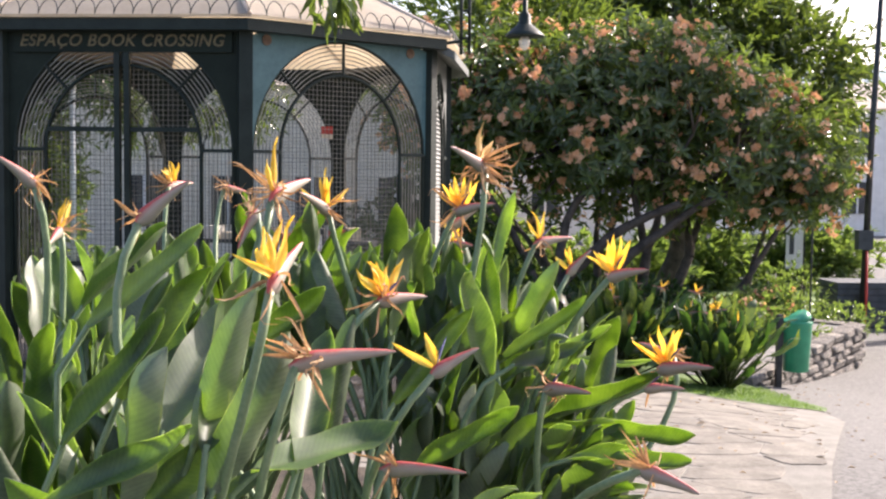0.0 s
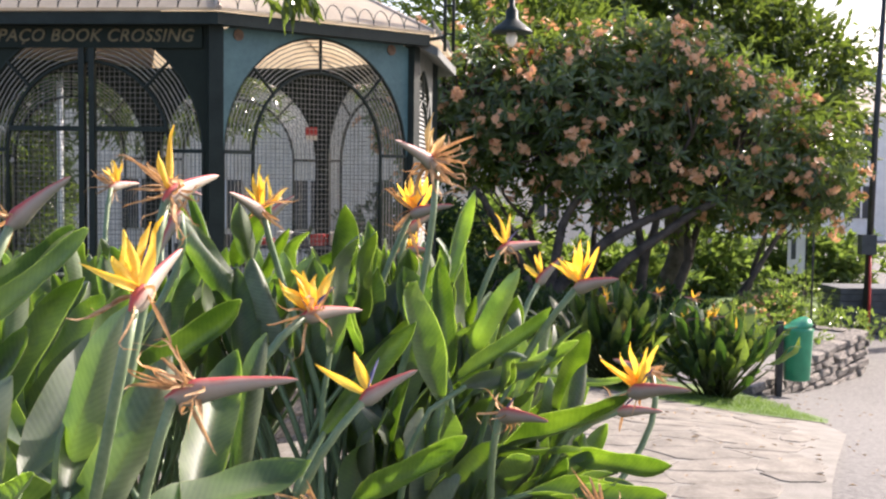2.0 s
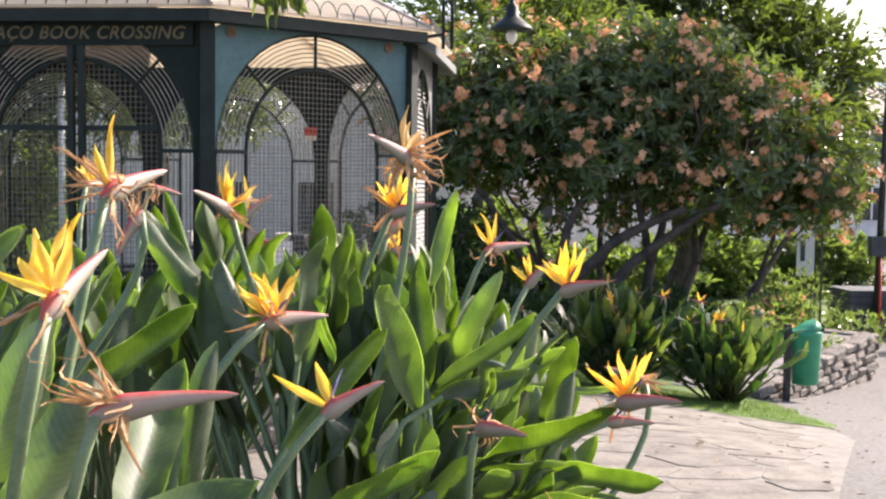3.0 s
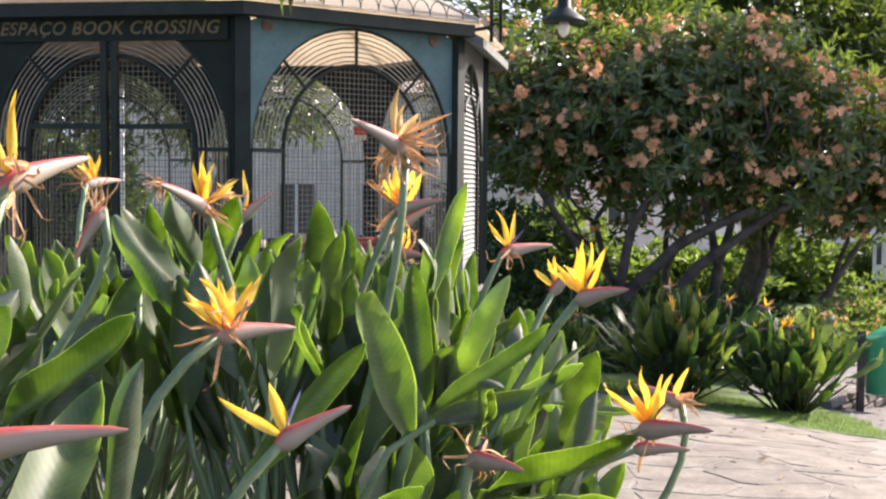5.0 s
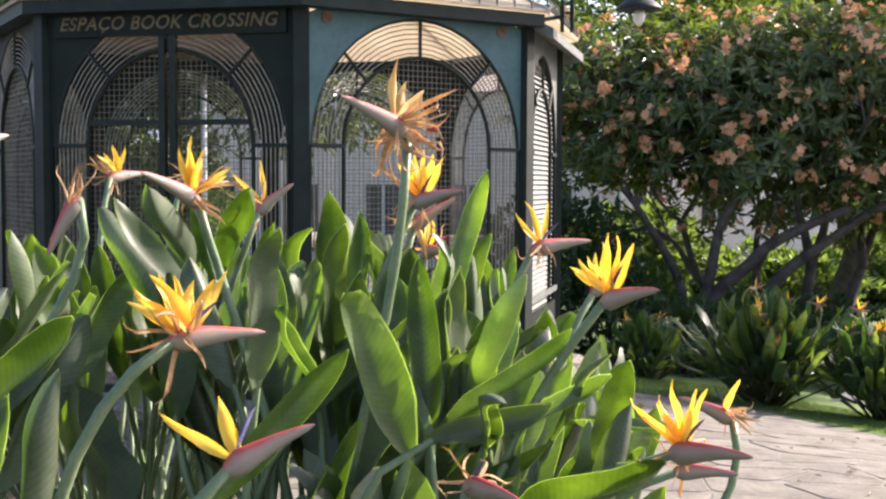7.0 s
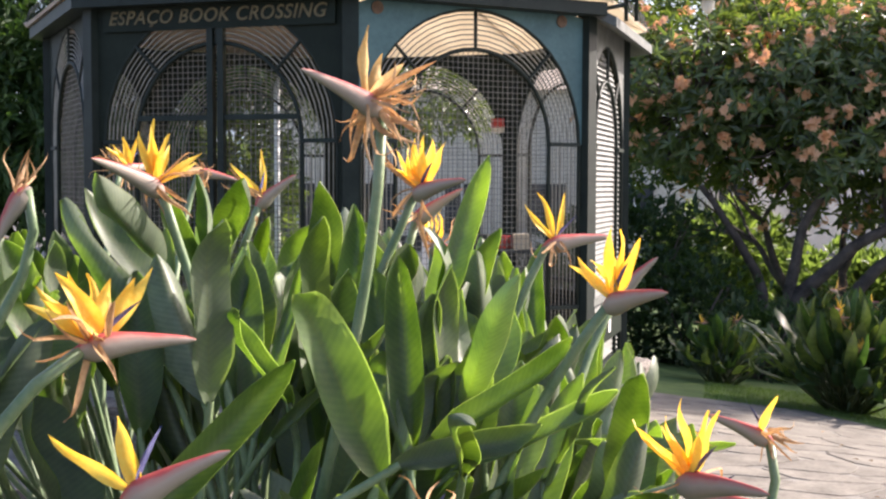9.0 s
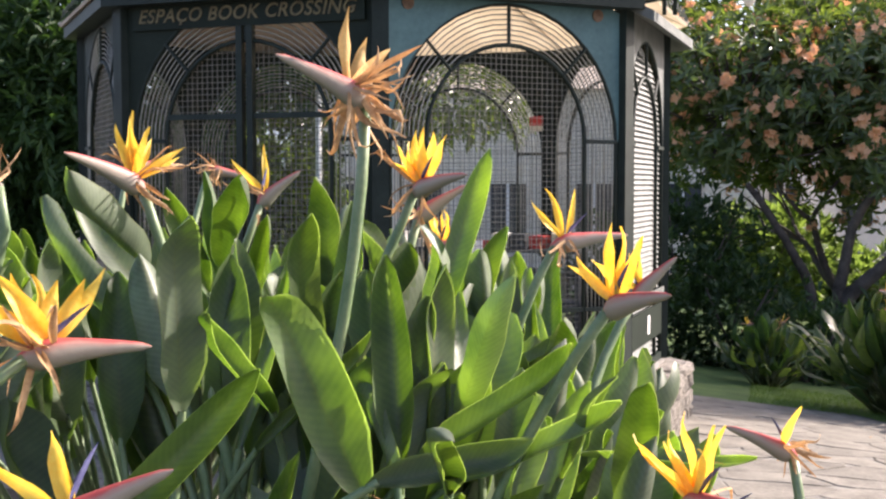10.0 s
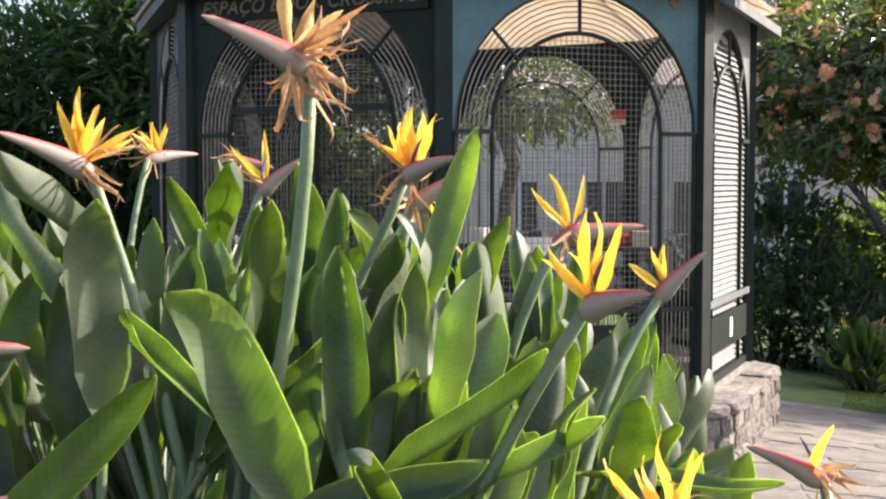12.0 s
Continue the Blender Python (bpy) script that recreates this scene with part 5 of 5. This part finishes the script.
def shrub(name, label, lobes, count, leaf_len, material, seed, bloom=0):
    rng = random.Random(seed)
    ob = thing(name, label, "shrub")
    for x, y, z, rx, ry, rz in lobes:
        for k in range(5):
            g = Vector((x + rng.uniform(-0.1, 0.1), y + rng.uniform(-0.1, 0.1), ground_z(x, y) - 0.05))
            e = Vector((x + rng.uniform(-0.6, 0.6) * rx, y + rng.uniform(-0.6, 0.6) * ry, z + rz * 0.4))
            part("stem", Shape().tube([g, (g + e) / 2 + rand_dir(rng) * 0.05, e], [0.022, 0.016, 0.008], 5), BARK, ob, smooth=True)
    c, f = Shape(), Shape()
    for p, d in crown_points(rng, lobes, count, 0.35):
        if p.z < ground_z(p.x, p.y):
            continue
        for k in range(5):
            leaf_card(c, p + rand_dir(rng) * 0.03, (d + rand_dir(rng) + Vector((0, 0, 0.4))).normalized(), Vector((0, 0, 1)) + rand_dir(rng) * 0.6, leaf_len * rng.uniform(0.6, 1.2), leaf_len * 0.4)
        if bloom and rng.random() < bloom:
            for j in range(5):
                leaf_card(f, p + d * 0.06, rand_dir(rng, 0.5), d, 0.07, 0.045)
    part("foliage", c, material, ob)
    if bloom:
        part("blossom", f, FRANGI, ob)
    return ob


shrub("flowering_shrub", "light green shrub dotted with coral flowers", [(3.6, 14.6, -0.2, 0.75, 0.6, 0.55), (4.3, 15.6, -0.15, 0.7, 0.6, 0.5)], 900, 0.12, LIGHTLEAF, 71, 0.22)
shrub("low_shrub", "low grey-green shrub along the wall", [(4.6, 14.9, -0.35, 0.6, 0.5, 0.35), (5.6, 16.4, -0.3, 0.8, 0.6, 0.4), (5.2, 17.5, 0.0, 0.7, 0.7, 0.6)], 520, 0.09, LIGHTLEAF, 72)
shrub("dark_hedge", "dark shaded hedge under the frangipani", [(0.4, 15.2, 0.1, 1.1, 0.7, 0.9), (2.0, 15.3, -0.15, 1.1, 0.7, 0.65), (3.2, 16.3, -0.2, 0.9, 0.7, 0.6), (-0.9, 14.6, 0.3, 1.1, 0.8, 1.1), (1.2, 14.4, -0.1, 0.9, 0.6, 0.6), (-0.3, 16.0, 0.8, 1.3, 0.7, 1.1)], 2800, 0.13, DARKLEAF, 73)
shrub("far_hedge", "sunlit green shrubs at the far side of the garden", [(2.5, 25, -0.3, 2.4, 1.0, 0.9), (5.5, 26, -0.2, 2.0, 1.0, 1.0), (8.5, 27, -0.1, 2.0, 1.0, 1.0), (-8.5, 21, 1.0, 2.6, 1.2, 2.0), (0.8, 23, 0.3, 1.6, 1.0, 1.2), (3.6, 23.5, -0.3, 1.8, 0.9, 0.8)], 4600, 0.28, LIGHTLEAF, 74)
leafy_tree("garden_tree", "leafy green tree seen through the kiosk's mesh", 23, (-5.0, 20.5, -0.4), 2.4, 0.20,
           [(-4.6, 20.5, 3.1, 2.2, 1.6, 0.7), (-7.4, 20, 2.0, 1.2, 1.2, 1.6)], 800, 0.22, BUSHLEAF)

# ---- distance ----
def far_house(x, y, w, d, h, seed, label, render_coat=WHITE):
    ob = thing("house", label, "building", "far houses", at=pose(x, y, -0.8, 0, 0, seed))
    part("wall", Shape().box((-w / 2, 0, 0), (w / 2, d, h)), render_coat, ob)
    s = Shape()
    s.v = [(-w / 2 - 0.3, -0.3, h), (w / 2 + 0.3, -0.3, h), (w / 2 + 0.3, d + 0.3, h), (-w / 2 - 0.3, d + 0.3, h), (-w / 2, d / 2, h + 1.4), (w / 2, d / 2, h + 1.4)]
    for f in ((0, 1, 5, 4), (2, 3, 4, 5), (1, 2, 5), (3, 0, 4), (3, 2, 1, 0)):
        s.face(f)
    part("roof", s, ROOF, ob)
    for z in (1.0, 3.6):
        for k in range(int(w / 2.4)):
            x0 = -w / 2 + 1.0 + 2.4 * k
            if z + 1.5 < h:
                win = part("window", Shape().box((x0, -0.05, z), (x0 + 1.0, -0.005, z + 1.4)), GLASS, ob)
                part("frame", Shape().box((x0 + 0.46, -0.07, z), (x0 + 0.54, -0.052, z + 1.4)), WHITE, win)


far_house(3.0, 44, 11, 7, 5.6, 2, "white two-storey house beyond the trees")
far_house(15.5, 52, 12, 7, 5.6, -6, "pale house beyond the trees")
far_house(-6.0, 34, 13, 7, 5.0, 4, "pale cream house behind the garden", CREAM)
hill = Shape()
for i in range(41):
    a = radians(20 + 140 * i / 40)
    for r, z in ((420, -2), (480, 30 + 26 * noise.noise((i * 0.23, 0.4, 0))), (560, 62 + 40 * noise.noise((i * 0.19, 2.0, 0)))):
        hill.v.append((r * math.cos(a), r * math.sin(a), z))
for i in range(40):
    for k in range(2):
        p = i * 3 + k
        hill.face((p, p + 3, p + 4, p + 1))
solid("hillside", hill, HILL, "far hillside above the town, haze painted into its colour", "hill", "structure", True)


# ---- grass on the near lawn ----
def grass():
    rng = random.Random(91)
    s = Shape()
    while len(s.f) < 15000:
        x, y = rng.uniform(0.6, 3.5), rng.uniform(9.7, 13.2)
        edge = 11.55 - (x - 1.4) * 1.15 if x < 2.65 else 10.1 - (x - 2.65) * 0.2
        if x < 1.4:
            edge = 11.45
        if y < edge or x > 3.3 + 0.12 * noise.noise((x, y * 2, 0)) or y - edge > 1.9:
            continue
        z = ground_z(x, y) + 0.008
        a, h = rng.uniform(0, 6.28), rng.uniform(0.018, 0.045)
        dx, dy, w = math.cos(a) * h * 0.6, math.sin(a) * h * 0.6, 0.0035
        k = len(s.v)
        s.v += [(x - dy / h * w, y + dx / h * w, z), (x + dy / h * w, y - dx / h * w, z), (x + dx, y + dy, z + h)]
        s.face((k, k + 1, k + 2))
    return s


solid("grass", grass(), GRASS, "short green grass blades of the lawn edge", "grass", "stuff")


def litter():
    rng = random.Random(92)
    s = Shape()
    for k in range(170):
        x, y = rng.uniform(1.4, 4.6), rng.uniform(6.5, 13.0)
        if y > 10.3 and x < 3.4:
            continue
        z = ground_z(x, y) + (0.022 if y < 10.2 and x < 2.1 + (y - 6.2) * 0.362 else -0.004)
        a = rng.uniform(0, 6.28)
        leaf_card(s, Vector((x, y, z)), Vector((math.cos(a), math.sin(a), 0.15)), Vector((0, 0, 1)), rng.uniform(0.03, 0.07), rng.uniform(0.015, 0.03), 0.3)
    return s


solid("fallen_leaves", litter(), LITTER, "scattered dry brown leaves on the paving", "leaves", "stuff")


# ---- crazy paving ----
def edge(y):
    """Where the paving meets the asphalt."""
    return 2.10 + (y - 6.2) * 0.362 if y > 6.2 else 2.10 + (y - 6.2) * 0.085


def paving(seed, pitch, inside, near):
    """Irregular flat stones: cells of a jittered net, shrunk for the joints, each a thin bevelled slab."""
    rng = random.Random(seed)
    jit = {}

    def corner(i, j):
        if (i, j) not in jit:
            jit[(i, j)] = (i * pitch[0] + rng.uniform(-0.36, 0.36) * pitch[0] + (0.4 * pitch[0] if j % 2 else 0), j * pitch[1] + rng.uniform(-0.3, 0.3) * pitch[1])
        return jit[(i, j)]

    base = tagged(patch([(-5.2, 5.0), (0.2, 4.9), (1.25, 3.5), (1.1, 1.2), (0.9, -2.0), (1.4, -2.0), (2.10, 6.2), (2.35, 6.95), (3.2, 9.2), (3.24, 9.93), (2.65, 10.08), (2.0, 10.68), (1.4, 11.53), (0.2, 11.38), (-4.3, 11.15), (-5.2, 11.0)], SAND, "paving",
                        "pale grey crazy paving of irregular flagstones with sandy joints", "paving", 0.008, 0.5))
    rest = Shape()
    for j in range(0, 60):
        for i in range(-30, 30):
            q = [corner(i, j), corner(i + 1, j), corner(i + 1, j + 1), corner(i, j + 1)]
            cx, cy = sum(p[0] for p in q) / 4, sum(p[1] for p in q) / 4
            if not inside(cx, cy) or any(x > edge(y) - 0.03 for x, y in q):
                continue
            c = Vector((cx, cy))
            lift = rng.uniform(0.0105, 0.0145)
            ring = [c + (Vector(p) - c) * (1 - 0.007 / max(0.05, (Vector(p) - c).length)) for p in q]
            ring2 = []
            for k in range(4):
                a, b = ring[k], ring[(k + 1) % 4]
                ring2 += [a + (b - a) * 0.14, (a + b) / 2 + Vector((rng.uniform(-1, 1), rng.uniform(-1, 1))) * 0.018, a + (b - a) * 0.86]
            s = Shape() if near(cx, cy) else rest
            k, m = len(s.v), len(ring2)
            for p in ring2:
                s.v.append((p.x, p.y, ground_z(p.x, p.y) - 0.01))
            for p in ring2:
                s.v.append((p.x, p.y, ground_z(p.x, p.y) + lift - 0.0025))
            for p in ring2:
                w = c + (p - c) * 0.975
                s.v.append((w.x, w.y, ground_z(w.x, w.y) + lift))
            s.face([k + 2 * m + t for t in range(m)])
            for t in range(m):
                u = (t + 1) % m
                s.face((k + t, k + u, k + m + u, k + m + t))
                s.face((k + m + t, k + m + u, k + 2 * m + u, k + 2 * m + t))
            if s is not rest:
                part("flagstone", s, FLAG, base)
    ob = part("flagstones", rest, FLAG, base)
    ob["kind"] = "stuff"


def on_paving(x, y):
    right = 2.10 + (y - 6.2) * 0.362 if y > 6.2 else 2.10 + (y - 6.2) * 0.085
    top = 11.3 if x < 1.5 else 11.3 - (x - 1.45) * 1.0
    if x > 2.75:
        top = 9.9
    return y > 0.2 and x < right - 0.12 and y < top and y < 11.3 and (x > 1.1 or y > 6.9 or (y > 4.7 and x > 0.8)) and x > -5


paving(77, (0.46, 0.30), on_paving, lambda x, y: 0.5 < x < 3.2 and 6.0 < y < 10.6)
